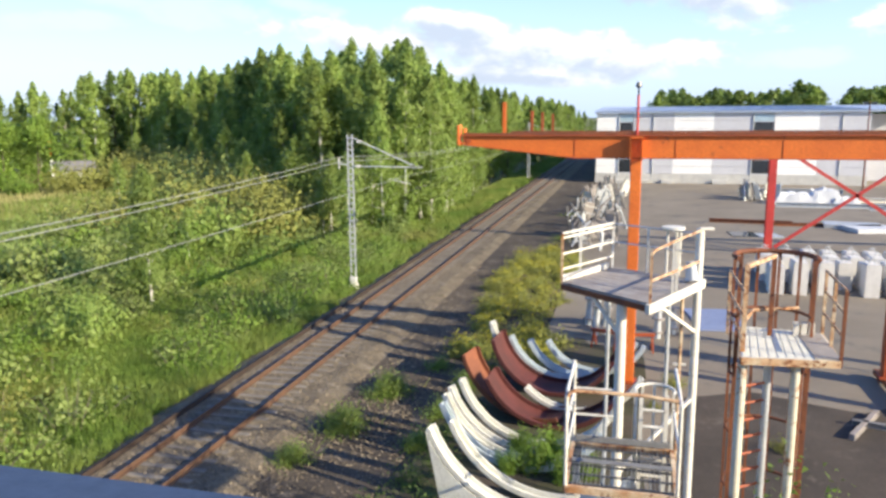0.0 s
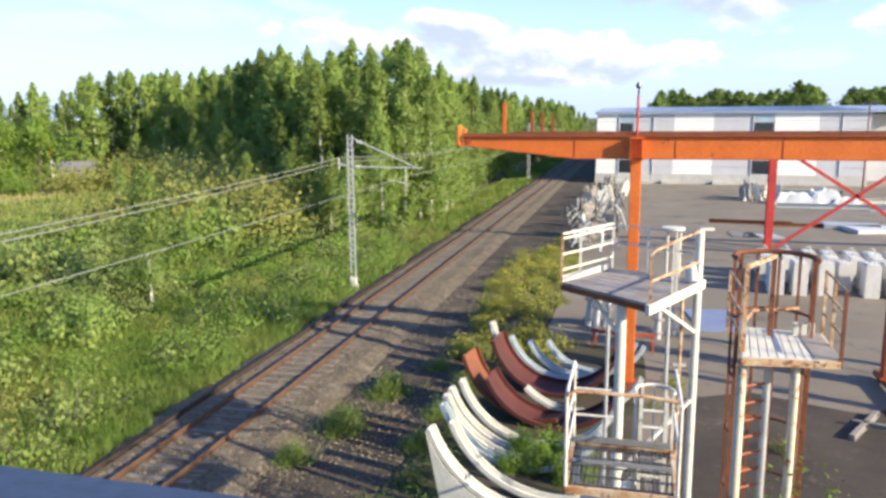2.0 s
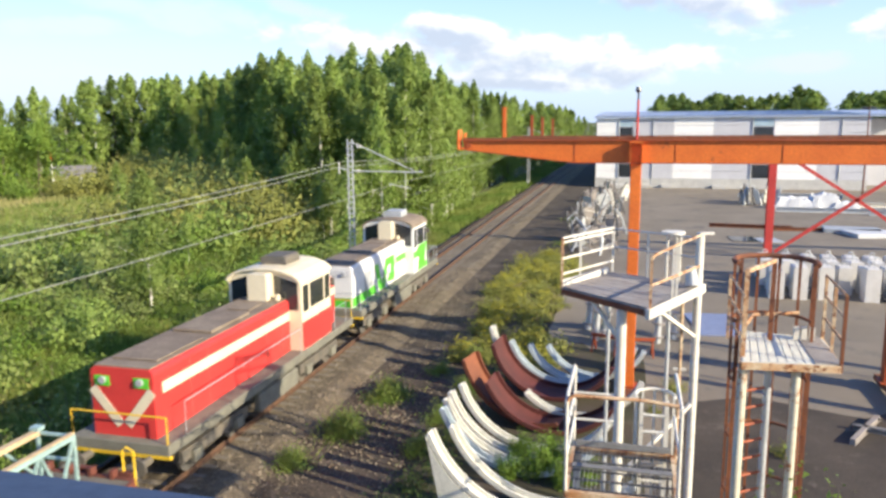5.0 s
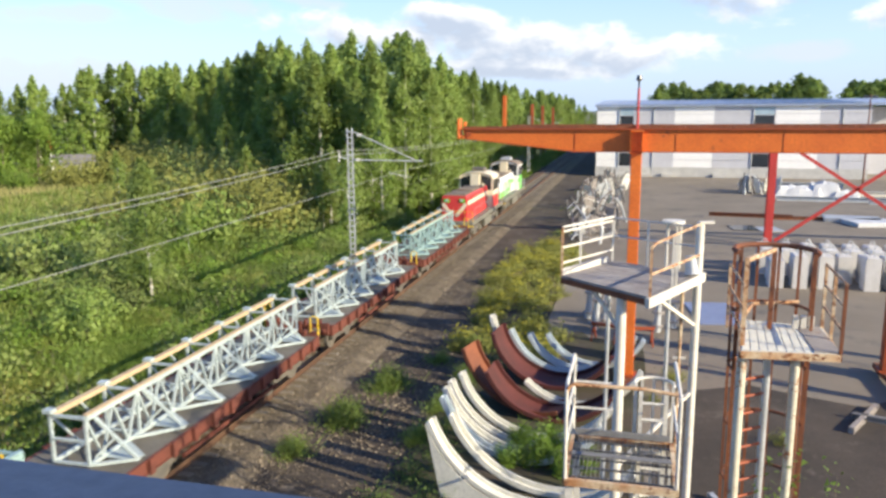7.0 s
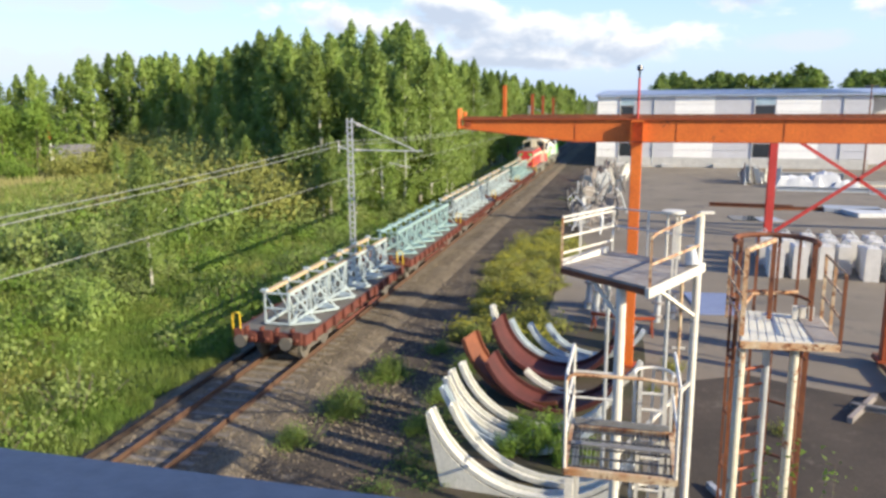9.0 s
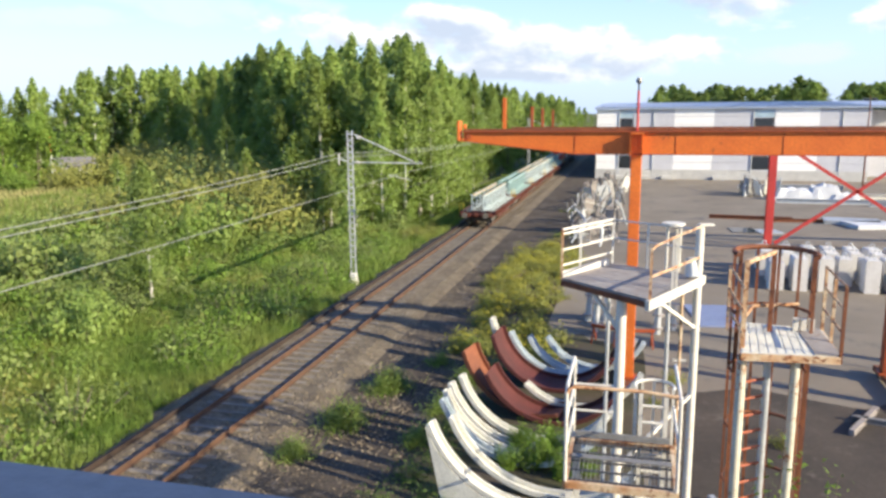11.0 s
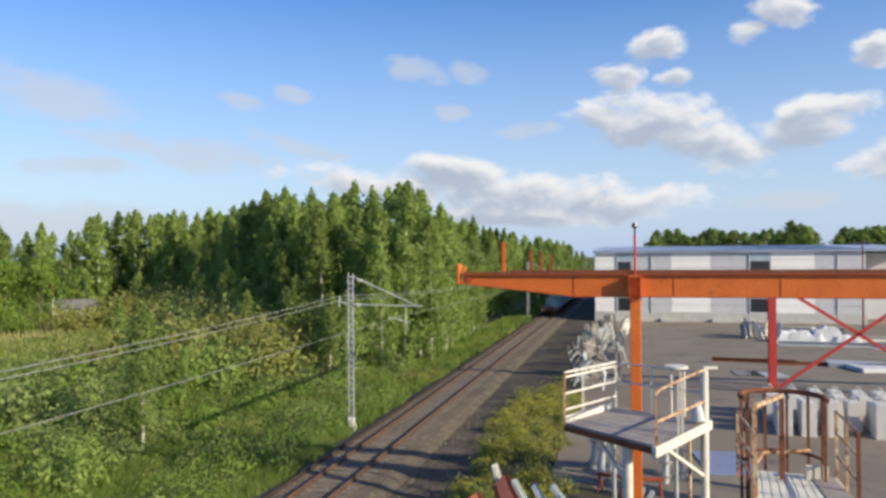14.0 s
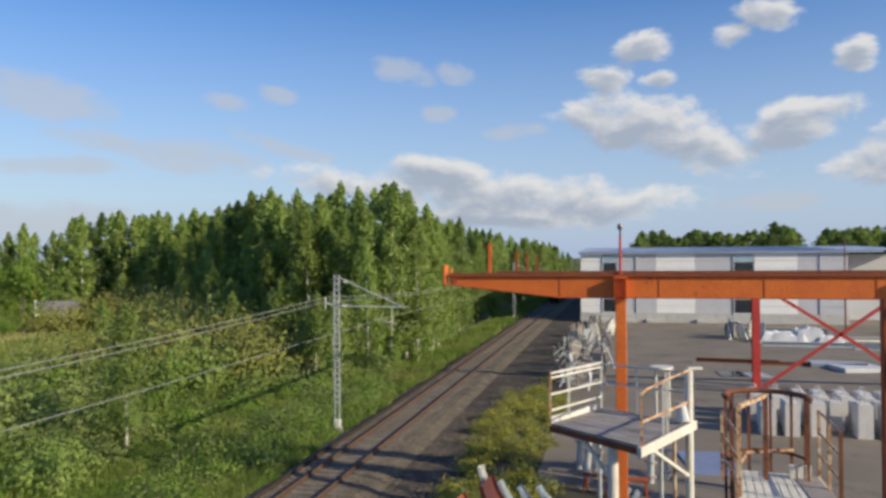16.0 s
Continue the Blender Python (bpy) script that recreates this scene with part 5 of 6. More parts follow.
def build_shell(x, y, r, a0, a1, width, mat, turn=0.0, tilt=0.0, z=None, lip=0.13, web=False):
    """A curved plate lying open side up, with turned-out lips along both edges."""
    names = {"shell_white": "white painted curved steel segment lying in a heap", "shell_blue": "pale blue-grey curved steel segment in a heap",
             "shell_red": "dark red curved steel segment lying in a heap", "shell_rust": "rusty orange curved steel segment in a heap"}
    z = YARD_Z + r + 0.02 if z is None else z
    t = thing("curved_segment", pose(x, y, z, tilt, 0, turn), names[mat], "steel segment", "heap of curved steel segments")
    n = 26
    bm = B()
    ring = []
    th = 0.03
    for i in range(n + 1):
        q = radians(a0 + (a1 - a0) * i / n)
        c, s = math.cos(q), math.sin(q)
        ring.append([bm.verts.new((k * c, yy, k * s)) for k, yy in ((r, 0), (r, width), (r - th, width), (r - th, 0))])
    for a, b in zip(ring, ring[1:]):
        for k in range(4):
            bm.faces.new((a[k], a[(k + 1) % 4], b[(k + 1) % 4], b[k]))
    bm.faces.new(ring[0]), bm.faces.new(ring[-1][::-1])
    part("shell", bm, mat, t)
    for y0 in (-0.02, width - 0.03):
        bm = B()
        ring = []
        for i in range(n + 1):
            q = radians(a0 + (a1 - a0) * i / n)
            c, s = math.cos(q), math.sin(q)
            ring.append([bm.verts.new((k * c, yy, k * s)) for k, yy in ((r - th, y0), (r - th, y0 + 0.05), (r - th - lip, y0 + 0.05), (r - th - lip, y0))])
        for a, b in zip(ring, ring[1:]):
            for k in range(4):
                bm.faces.new((a[k], a[(k + 1) % 4], b[(k + 1) % 4], b[k]))
        bm.faces.new(ring[0]), bm.faces.new(ring[-1][::-1])
        part("flange", bm, mat, t)
    if web:                                                                # upright end plate under the rim
        bm = B()
        cols = []
        for i in range(n + 1):
            q = radians(a0 + (a1 - a0) * i / n)
            x, zz = r * math.cos(q), r * math.sin(q)
            cols.append([bm.verts.new((kx * x, yy, kz)) for kx, yy, kz in ((1, -0.015, zz - 0.02), (0.86, -0.015, -r), (0.86, -0.035, -r), (1, -0.035, zz - 0.02))])
        for a, b in zip(cols, cols[1:]):
            for k in range(4):
                bm.faces.new((a[k], a[(k + 1) % 4], b[(k + 1) % 4], b[k]))
        bm.faces.new(cols[0]), bm.faces.new(cols[-1][::-1])
        part("end_plate", bm, mat, t, "cream end plate under the rim")
    return t


for args in ((-2.1, 17.1, 2.95, 200, 318, 0.38, "shell_white", -5, 0.0, None, 0.1, True), (-1.75, 17.85, 2.95, 202, 315, 0.32, "shell_white", -5),
             (-2.7, 19.5, 2.6, 201, 328, 0.3, "shell_blue", -4), (-2.7, 20.0, 2.6, 199, 328, 0.28, "shell_white", -4),
             (-2.65, 20.5, 2.6, 198, 330, 0.28, "shell_white", -4), (-2.45, 21.1, 2.6, 197, 332, 0.3, "shell_white", -4),
             (-2.9, 23.0, 2.6, 196, 290, 1.15, "shell_rust", -12), (-2.2, 22.5, 2.4, 204, 330, 1.3, "shell_red", -4),
             (-1.6, 23.9, 2.4, 225, 335, 0.3, "shell_white", -3),
             (-2.5, 25.4, 2.3, 192, 338, 1.5, "shell_red", -6), (-2.2, 27.0, 2.3, 200, 340, 0.3, "shell_blue", -6),
             (-1.7, 27.4, 2.2, 205, 342, 0.35, "shell_blue", -6), (-1.2, 28.0, 2.1, 208, 335, 0.35, "shell_blue", -5), (-2.6, 26.9, 2.5, 190, 230, 0.4, "shell_white", -4)):
    build_shell(*args)

# ---- concrete blocks in the yard ----


def build_blocks():
    first = thing("concrete_block", pose(0, 0, 0), "white concrete block with a lifting loop on top", "concrete block", "rows of concrete blocks")
    bm = B()
    o = [(-0.37, 0), (0.37, 0), (0.37, 1.25), (0.31, 1.3), (-0.31, 1.3), (-0.37, 1.25)]
    extrude(bm, o, (0, -0.55, 0), (0, 0.55, 0))
    part("body", bm, "concrete", first)
    bm = B()
    pipe(bm, [(-0.12, 0, 1.28), (-0.12, 0, 1.45), (-0.05, 0, 1.53), (0.05, 0, 1.53), (0.12, 0, 1.45), (0.12, 0, 1.28)], 0.03, 6)
    part("lifting_loop", bm, "galv", first)
    rnd = random.Random(4)
    spots = [(7.95 + i * 1.2 + 0.2 * (j % 2), 44.3 + j * 1.75, 1.0 + (0.18 if j == 0 else 0.0)) for j in range(4) for i in range(11) if not (j == 0 and i in (3,))]
    for k, (x, y, s) in enumerate(spots):
        m = Matrix.Translation((x + rnd.uniform(-0.06, 0.06), y + rnd.uniform(-0.1, 0.1), YARD_Z)) @ Matrix.Rotation(rnd.uniform(-0.06, 0.06), 4, "Z") @ Matrix.Diagonal((1, 1, s, 1))
        if k == 0:
            first.matrix_world = m
        else:
            copy_thing(first, m)


build_blocks()

M["under_dark"] = material("under_dark", (0.10, 0.10, 0.10), 0.7, second=(0.16, 0.15, 0.14), scale=2, fine=20)
M["tarp"] = material("tarp", (0.62, 0.63, 0.63), 0.6, second=(0.54, 0.55, 0.56), scale=1.5, fine=10)
M["blue_plate"] = material("blue_plate", (0.22, 0.26, 0.38), 0.5, second=(0.19, 0.225, 0.34), scale=1.0, fine=12)


def build_yard_clutter():
    rnd = random.Random(9)
    # scrap frames in a heap along the line
    for i in range(49):
        y = 55 + 43 * (i + rnd.random()) / 38
        x = -4.6 + 3.8 * rnd.random()
        if i > 37:                                                         # smaller heap by the warehouse
            x, y = 12.6 + 3.6 * rnd.random(), 92 + 4 * rnd.random()
        t = thing("scrap_frame", pose(x, y, YARD_Z, rnd.uniform(-12, 12), rnd.uniform(-25, 25), rnd.uniform(0, 180)), "bent white and grey metal frame standing in a scrap heap", "scrap metal", "scrap heap along the line")
        h, w = rnd.uniform(1.4, 2.9), rnd.uniform(0.5, 1.1)
        mat = rnd.choice(("galv", "under_dark", "under_dark", "deck", "deck"))
        for s in (-1, 1):
            bm = B()
            pipe(bm, [(s * w, 0, -0.1), (s * w * 0.8, 0.1, h * 0.6), (s * w * 0.35, 0.15, h)], 0.06 + 0.05 * rnd.random(), 6)
            part("upright", bm, mat, t)
        for k in range(3):
            bm = B()
            bar(bm, (-w * 0.9, 0.05, h * (0.2 + 0.26 * k)), (w * 0.9, 0.1, h * (0.25 + 0.24 * k)), 0.09, 0.05)
            part("crosspiece", bm, rnd.choice(("galv", "white_paint", "deck", "under_dark")), t)
        if rnd.random() < 0.6:
            bm = B()
            box(bm, -w * 0.5, w * 0.45, 0.12, 0.17, h * 0.1, h * 0.85)
            part("sheet", bm, rnd.choice(("shell_white", "galv", "deck")), t, bevel=0.01)
    # long members lying on the asphalt
    for x, y, l, turn, mat, lab, w in ((10.5, 72.5, 7.0, 84, "rust", "rusty steel beam lying on the asphalt", 0.35), (14.6, 71.5, 5.5, 96, "rust", "rusty steel beam lying on the asphalt", 0.3), (22, 86, 14, 88, "galv", "grey steel beam lying on the asphalt", 0.5),
                                       (24, 92, 15, 92, "white_paint", "white steel beam lying on the asphalt", 0.5), (30, 84, 13, 86, "galv", "grey steel beam lying on the asphalt", 0.45), (19, 101, 12, 90, "galv", "grey steel beam lying on the asphalt", 0.6),
                                       (7.4, 25.0, 2.6, 150, "deck", "grey steel beam lying on the asphalt", 0.2), (9.5, 24.5, 5, 75, "under_grey", "dark grey steel beam lying on the asphalt", 0.2), (2.75, 17.6, 2.6, 24, "galv", "grey steel beam lying on the asphalt", 0.18)):
        t = thing("steel_beam", pose(x, y, YARD_Z + w / 2, 0, 0, turn), lab, "beam", "loose beams in the yard")
        bm = B()
        i_beam(bm, (0, -l / 2, 0), (0, l / 2, 0), w * 0.8, w, 0.03)
        part("section", bm, mat, t)
        bm = B()
        for q in (-l / 2, l / 2):
            box(bm, -w * 0.4, w * 0.4, q - 0.015, q + 0.015, -w / 2, w / 2)
        part("end_plates", bm, mat, t)
    # sheeted stacks
    for x, y, sx, sy, h in ((17.8, 90, 2.6, 1.2, 1.4), (20.6, 90.5, 1.6, 1.2, 1.9), (22.6, 90, 1.4, 1.0, 1.0)):
        bm = B()
        n = 8
        g = [[bm.verts.new((sx * (2 * i / n - 1), sy * (2 * j / n - 1),
                            0 if i in (0, n) or j in (0, n) else h * (0.75 + 0.4 * noise.noise((i * 0.6 + x, j * 0.6, y))))) for i in range(n + 1)] for j in range(n + 1)]
        for j in range(n):
            for i in range(n):
                bm.faces.new((g[j][i], g[j][i + 1], g[j + 1][i + 1], g[j + 1][i]))
        ob = part("tarpaulin", bm, "tarp", None, "heap of goods under a pale crumpled tarpaulin", category="tarpaulin")
        ob.matrix_world = pose(x, y, YARD_Z - 0.01)
    # flat plates
    for x, y, sx, sy, turn, mat, lab in ((4.15, 37.3, 1.15, 2.0, 8, "blue_plate", "blue painted steel plate lying on the asphalt"), (9.0, 65.5, 1.0, 1.3, 4, "glass_dark", "dark steel plate lying on the asphalt"),
                                         (10.9, 65.2, 0.9, 1.1, 12, "galv", "grey steel plate lying on the asphalt"), (18.6, 71.5, 2.2, 1.2, -8, "galv", "pale sheets stacked on the asphalt"), (19.6, 69.5, 1.8, 1.4, 14, "tarp", "pale sheets stacked on the asphalt")):
        bm = B()
        box(bm, -sx, sx, -sy, sy, 0, 0.06 if "sheets" not in lab else 0.35)
        ob = part("steel_plate", bm, mat, None, lab, category="plate", bevel=0.01)
        ob.matrix_world = pose(x, y, YARD_Z + 0.002, 0, 0, turn)
    # trestles and scrap at the crane's foot
    for x, y, turn in ((0.55, 31.4, 10), (-0.9, 31.6, -20)):
        t = thing("trestle", pose(x, y, YARD_Z, 0, 0, turn), "red-brown steel trestle standing on the asphalt", "trestle")
        bm = B()
        bar(bm, (-0.6, 0, 0.75), (0.6, 0, 0.75), 0.12, 0.12)
        part("top_bar", bm, "dark_orange", t)
        for sx in (-0.5, 0.5):
            for sy in (-0.25, 0.25):
                bm = B()
                bar(bm, (sx, 0, 0.72), (sx, sy, 0), 0.06)
                part("leg", bm, "dark_orange", t)
    for i, (x, y, h) in enumerate(((-1.4, 33.4, 2.3), (-1.0, 34.0, 1.9), (-1.8, 35.2, 2.1), (1.3, 33.6, 1.5), (2.0, 34.4, 1.2))):
        t = thing("machine_part", pose(x, y, YARD_Z, 0, 4, 20 * i), "grey steel machine part standing on end", "machine part")
        bm = B()
        tube(bm, (0, 0, 0), (0, 0, h), 0.16, 10, 0.12)
        part("column", bm, "galv", t)
        for z in (0.3, h * 0.6, h):
            bm = B()
            tube(bm, (0, 0, z - 0.04), (0, 0, z + 0.03), 0.27, 12)
            part("flange", bm, "deck", t)
    # lamp poles by the warehouse
    for x, y, h in ((26.9, 100, 11.2), (29.5, 92, 10.3)):
        t = thing("lamp_post", pose(x, y, YARD_Z), "dark yard lamp post with two floodlights", "lamp post")
        bm = B()
        tube(bm, (0, 0, 0), (0, 0, h), 0.11, 8, 0.07)
        part("pole", bm, "rust", t)
        for s in (-1, 1):
            bm = B()
            box(bm, s * 0.15, s * 0.75, -0.2, 0.2, h - 0.45, h - 0.1)
            part("floodlight", bm, "glass_dark", t, bevel=0.04)


build_yard_clutter()

M["house_roof"] = material("house_roof", (0.22, 0.21, 0.21), 0.8, second=(0.17, 0.16, 0.16), scale=1, fine=9)


def build_cottage():
    h = thing("cottage", pose(-93, 110, land(-93, 110), 0, 0, 35), "small low cottage with a grey roof behind the trees", "house")
    bm = B()
    box(bm, -3.2, 3.2, -2.4, 2.4, 0, 1.9)
    part("wall", bm, "plinth", h)
    bm = B()
    extrude(bm, [(-2.9, 1.8), (2.9, 1.8), (0, 3.2)], (-3.5, 0, 0), (3.5, 0, 0))
    part("roof", bm, "house_roof", h)
    for x in (-2, 0, 2):
        bm = B()
        box(bm, x - 0.45, x + 0.45, -2.43, -2.403, 0.7, 1.5)
        part("window", bm, "glass_dark", h)
    f = thing("flagpole", pose(-89.4, 101, land(-89.4, 101)), "slim white flagpole with a faded orange top by the cottage", "flagpole")
    bm = B()
    tube(bm, (0, 0, 0), (0, 0, 4.6), 0.16, 10, 0.11)
    part("pole", bm, "white_wall", f)
    bm = B()
    tube(bm, (0, 0, 4.6), (0, 0, 7.4), 0.10, 8, 0.06)
    part("pole_top", bm, "orange", f)


build_cottage()

# ---- bridge parapet under the camera ----
M["blue_rail"] = material("blue_rail", (0.045, 0.065, 0.115), 0.5, second=(0.04, 0.058, 0.10), scale=3, fine=40)


def build_bridge():
    t = thing("bridge_parapet", pose(0, 0, 0), "blue-grey painted steel handrail of the bridge", "railing", kind="structure")
    bm = B()
    extrude(bm, [(-0.06, -0.05), (0.06, -0.05), (0.06, 0.03), (0.045, 0.045), (-0.045, 0.045), (-0.06, 0.03)], (-9, 0.46, 9.155), (6, 0.46, 9.155))
    part("handrail", bm, "blue_rail", t)
    for x in range(-8, 7, 2):
        bm = B()
        box(bm, x - 0.04, x + 0.04, 0.43, 0.49, 8.05, 9.105)
        part("baluster", bm, "blue_rail", t)
    bm = B()
    box(bm, -40, 30, -9, 0.62, 7.35, 8.05)
    part("bridge_deck", bm, "plinth", t, "concrete bridge deck")
    for x in (-20, -4.5, 16):
        bm = B()
        box(bm, x - 0.4, x + 0.4, -7, -0.6, -1.6, 7.35)
        part("pier", bm, "plinth", t)


build_bridge()


# ---- the train ----
M["loco_white"] = material("loco_white", (0.74, 0.74, 0.72), 0.4, second=(0.67, 0.67, 0.65), scale=1.0, fine=12, vary=0.04)
M["loco_green"] = material("loco_green", (0.12, 0.58, 0.05), 0.4, second=(0.11, 0.52, 0.045), scale=1.0, fine=12, vary=0.04)
M["loco_red"] = material("loco_red", (0.60, 0.05, 0.045), 0.4, second=(0.52, 0.045, 0.04), scale=1.0, fine=12, vary=0.04)
M["loco_cream"] = material("loco_cream", (0.72, 0.64, 0.46), 0.45, second=(0.66, 0.58, 0.42), scale=1.0, fine=12, vary=0.04)
M["roof_grime"] = material("roof_grime", (0.25, 0.20, 0.145), 0.85, second=(0.17, 0.13, 0.095), scale=1.1, fine=14, spots=(0.34, 0.28, 0.21), spot_at=0.6)
M["under"] = material("under", (0.10, 0.095, 0.085), 0.8, second=(0.15, 0.13, 0.10), scale=2, fine=20)
M["walkway"] = material("walkway", (0.19, 0.185, 0.145), 0.8, second=(0.14, 0.135, 0.11), scale=2, fine=20)
M["yellow"] = material("yellow", (0.75, 0.50, 0.03), 0.5, scale=2, fine=20)
M["wagon_red"] = material("wagon_red", (0.165, 0.05, 0.032), 0.8, second=(0.10, 0.034, 0.024), scale=1.6, fine=18, spots=(0.32, 0.14, 0.07), spot_at=0.62)
M["wagon_floor"] = material("wagon_floor", (0.16, 0.147, 0.12), 0.9, second=(0.115, 0.105, 0.085), scale=1.2, fine=20)
M["truss"] = material("truss", (0.47, 0.54, 0.53), 0.5, 0.1, second=(0.40, 0.47, 0.46), scale=1.5, fine=20)
M["truss_green"] = material("truss_green", (0.33, 0.47, 0.45), 0.5, 0.1, second=(0.28, 0.41, 0.39), scale=1.5, fine=20)
M["timber"] = material("timber", (0.55, 0.42, 0.25), 0.85, second=(0.45, 0.34, 0.20), scale=2.5, fine=25)


def wheelset(parent, y, r=0.5):
    for s in (-1, 1):
        bm = B()
        tube(bm, (s * 0.74, y, r), (s * 0.87, y, r), r, 20)
        tube(bm, (s * 0.87, y, r), (s * 0.93, y, r), 0.16, 12)
        part("wheel", bm, "under", parent)
    bm = B()
    tube(bm, (-0.74, y, r), (0.74, y, r), 0.09, 8)
    part("axle", bm, "under", parent)


def buffers(parent, y, s):
    for x in (-0.88, 0.88):
        bm = B()
        tube(bm, (x, y - s * 0.5, 1.05), (x, y - s * 0.03, 1.05), 0.11, 10)
        tube(bm, (x, y - s * 0.05, 1.05), (x, y, 1.05), 0.24, 14)
        part("buffer", bm, "under", parent)


def bevel_box(bm, x0, x1, y0, y1, z0, z1, r):
    """A box whose long upper edges are rounded off."""
    o = [(x0, z0), (x1, z0), (x1, z1 - r)]
    o += [(x1 - r + r * math.cos(q), z1 - r + r * math.sin(q)) for q in (0.4, 0.8, 1.2)]
    o += [(x1 - r, z1), (x0 + r, z1)]
    o += [(x0 + r - r * math.sin(q), z1 - r + r * math.cos(q)) for q in (0.4, 0.8, 1.2)]
    o += [(x0, z1 - r)]
    a = [bm.verts.new((x, y0, z)) for x, z in o]
    b = [bm.verts.new((x, y1, z)) for x, z in o]
    k = len(o)
    for i in range(k):
        bm.faces.new((a[i], a[(i + 1) % k], b[(i + 1) % k], b[i]))
    bm.faces.new(a[::-1]), bm.faces.new(b)


def slab(bm, x, pts, t=0.012):
    """A flat shape on the side wall at x; pts are (y, z)."""
    a = [bm.verts.new((x, y, z)) for y, z in pts]
    b = [bm.verts.new((x + t, y, z)) for y, z in pts]
    k = len(pts)
    bm.faces.new(a[::-1]), bm.faces.new(b)
    for i in range(k):
        bm.faces.new((a[i], a[(i + 1) % k], b[(i + 1) % k], b[i]))


def build_loco(name, red):
    """Diesel shunter: y = 0 at its front coupling, the rest behind it."""
    body, cabm = ("loco_red", "loco_cream") if red else ("loco_white", "loco_white")
    t = thing(name, pose(TRACK_X, -100, 0), "red and cream diesel locomotive with a cab near its front" if red else "white and green diesel locomotive with a cab near its front", "locomotive")
    HW, HT = 0.92, 3.32
    yF, yC0, yC1, yR = -1.15, -2.7, -5.3, -13.15
    bm = B()
    box(bm, -1.46, 1.46, -13.45, -0.5, 1.18, 1.48)
    part("frame", bm, "walkway", t, "grey-green frame and walkway", bevel=0.02)
    bm = B()
    bevel_box(bm, -HW, HW, yR, yC1, 1.48, HT, 0.16)
    hood = part("long_hood", bm, body, t)
    bm = B()
    box(bm, -HW + 0.1, HW - 0.1, yR + 0.05, yC1 - 0.02, HT + 0.002, HT + 0.04)
    part("hood_top", bm, "roof_grime", hood, "brown grimy hood top")
    for y0, y1, w, h in ((-12.6, -10.4, 0.70, 0.05), (-9.9, -7.6, 0.66, 0.09), (-7.2, -6.3, 0.42, 0.05)):
        bm = B()
        box(bm, -w, w, y0, y1, HT + 0.04, HT + 0.04 + h)
        part("roof_hatch", bm, "roof_grime", hood, bevel=0.02)
    for y in (-11.5, -10.6, -7.05, -6.0):
        bm = B()
        box(bm, HW + 0.002, HW + 0.008, y - 0.012, y + 0.012, 1.55, HT - 0.17)
        part("door_joint", bm, "under", hood)
    bm = B()
    bevel_box(bm, -HW, HW, yC0, yF, 1.48, HT, 0.16)
    short = part("short_hood", bm, body, t)
    bm = B()
    box(bm, -HW + 0.1, HW - 0.1, yC0 + 0.02, yF - 0.04, HT + 0.002, HT + 0.03)
    part("hood_top", bm, "roof_grime", short)
    bm = B()
    box(bm, HW + 0.002, HW + 0.012, -1.9, -1.5, 2.0, 2.5)
    part("vent", bm, "walkway", short)
    # cab
    bm = B()
    crown = [(1.4, 3.92), (1.32, 4.06), (1.12, 4.20), (0.75, 4.32), (0.3, 4.38), (-0.3, 4.38), (-0.75, 4.32), (-1.12, 4.20), (-1.32, 4.06), (-1.4, 3.92)]
    extrude(bm, [(-1.4, 1.48), (1.4, 1.48)] + crown, (0, yC1, 0), (0, yC0, 0))
    cab = part("cab", bm, cabm, t)
    bm = B()
    extrude(bm, [(x * 1.03, z + 0.035) for x, z in crown] + [(x * 0.98, z - 0.02) for x, z in crown[::-1]], (0, yC1 - 0.12, 0), (0, yC0 + 0.12, 0))
    part("cab_roof", bm, "roof_grime" if not red else "loco_cream", cab, "grimy curved cab roof" if not red else "cream curved cab roof")
    bm = B()
    bevel_box(bm, -0.5, 0.5, yC1 + 0.75, yC0 - 0.7, 4.40, 4.72, 0.14)
    part("roof_box", bm, "galv" if not red else "under", cab, "grey roof unit")
    for y0, y1, z0, z1 in ((-5.15, -4.7, 2.85, 3.8), (-4.55, -3.35, 2.9, 3.8), (-3.22, -2.78, 2.9, 3.8)):
        for s in (-1, 1):
            bm = B()
            x = s * 1.402
            box(bm, min(x, x + s * 0.012), max(x, x + s * 0.012), y0, y1, z0, z1)
            part("side_window", bm, "glass_dark", cab, bevel=0.004)
    for x0, x1 in ((-1.28, -0.40), (0.40, 1.28)):
        for y0 in (yC1 - 0.014, yC0 + 0.002):
            bm = B()
            o = [(x0, 2.95), (x1, 2.95), (x1, 3.92 if x1 > 1 else 4.18), (x0, 3.92 if x0 < -1 else 4.18)]
            extrude(bm, o, (0, y0, 0), (0, y0 + 0.012, 0))
            part("end_window", bm, "glass_dark", cab)
    bm = B()
    bevel_box(bm, -0.36, 0.36, yC1 - 0.55, yC1 - 0.02, HT, 4.3, 0.1)
    part("exhaust_housing", bm, "loco_cream", hood, "cream exhaust stack")
    bm = B()
    tube(bm, (0.62, yC1 - 0.25, HT + 0.02), (0.62, yC1 - 0.25, HT + 0.22), 0.1, 10)
    part("horn", bm, "loco_cream", hood)
    bm = B()
    bar(bm, (1.47, yC0 + 0.08, 3.3), (1.47, yC0 + 0.08, 3.6), 0.16, 0.05)
    part("mirror", bm, "under", cab)
    # painted stripes and plain shapes
    X = HW + 0.009
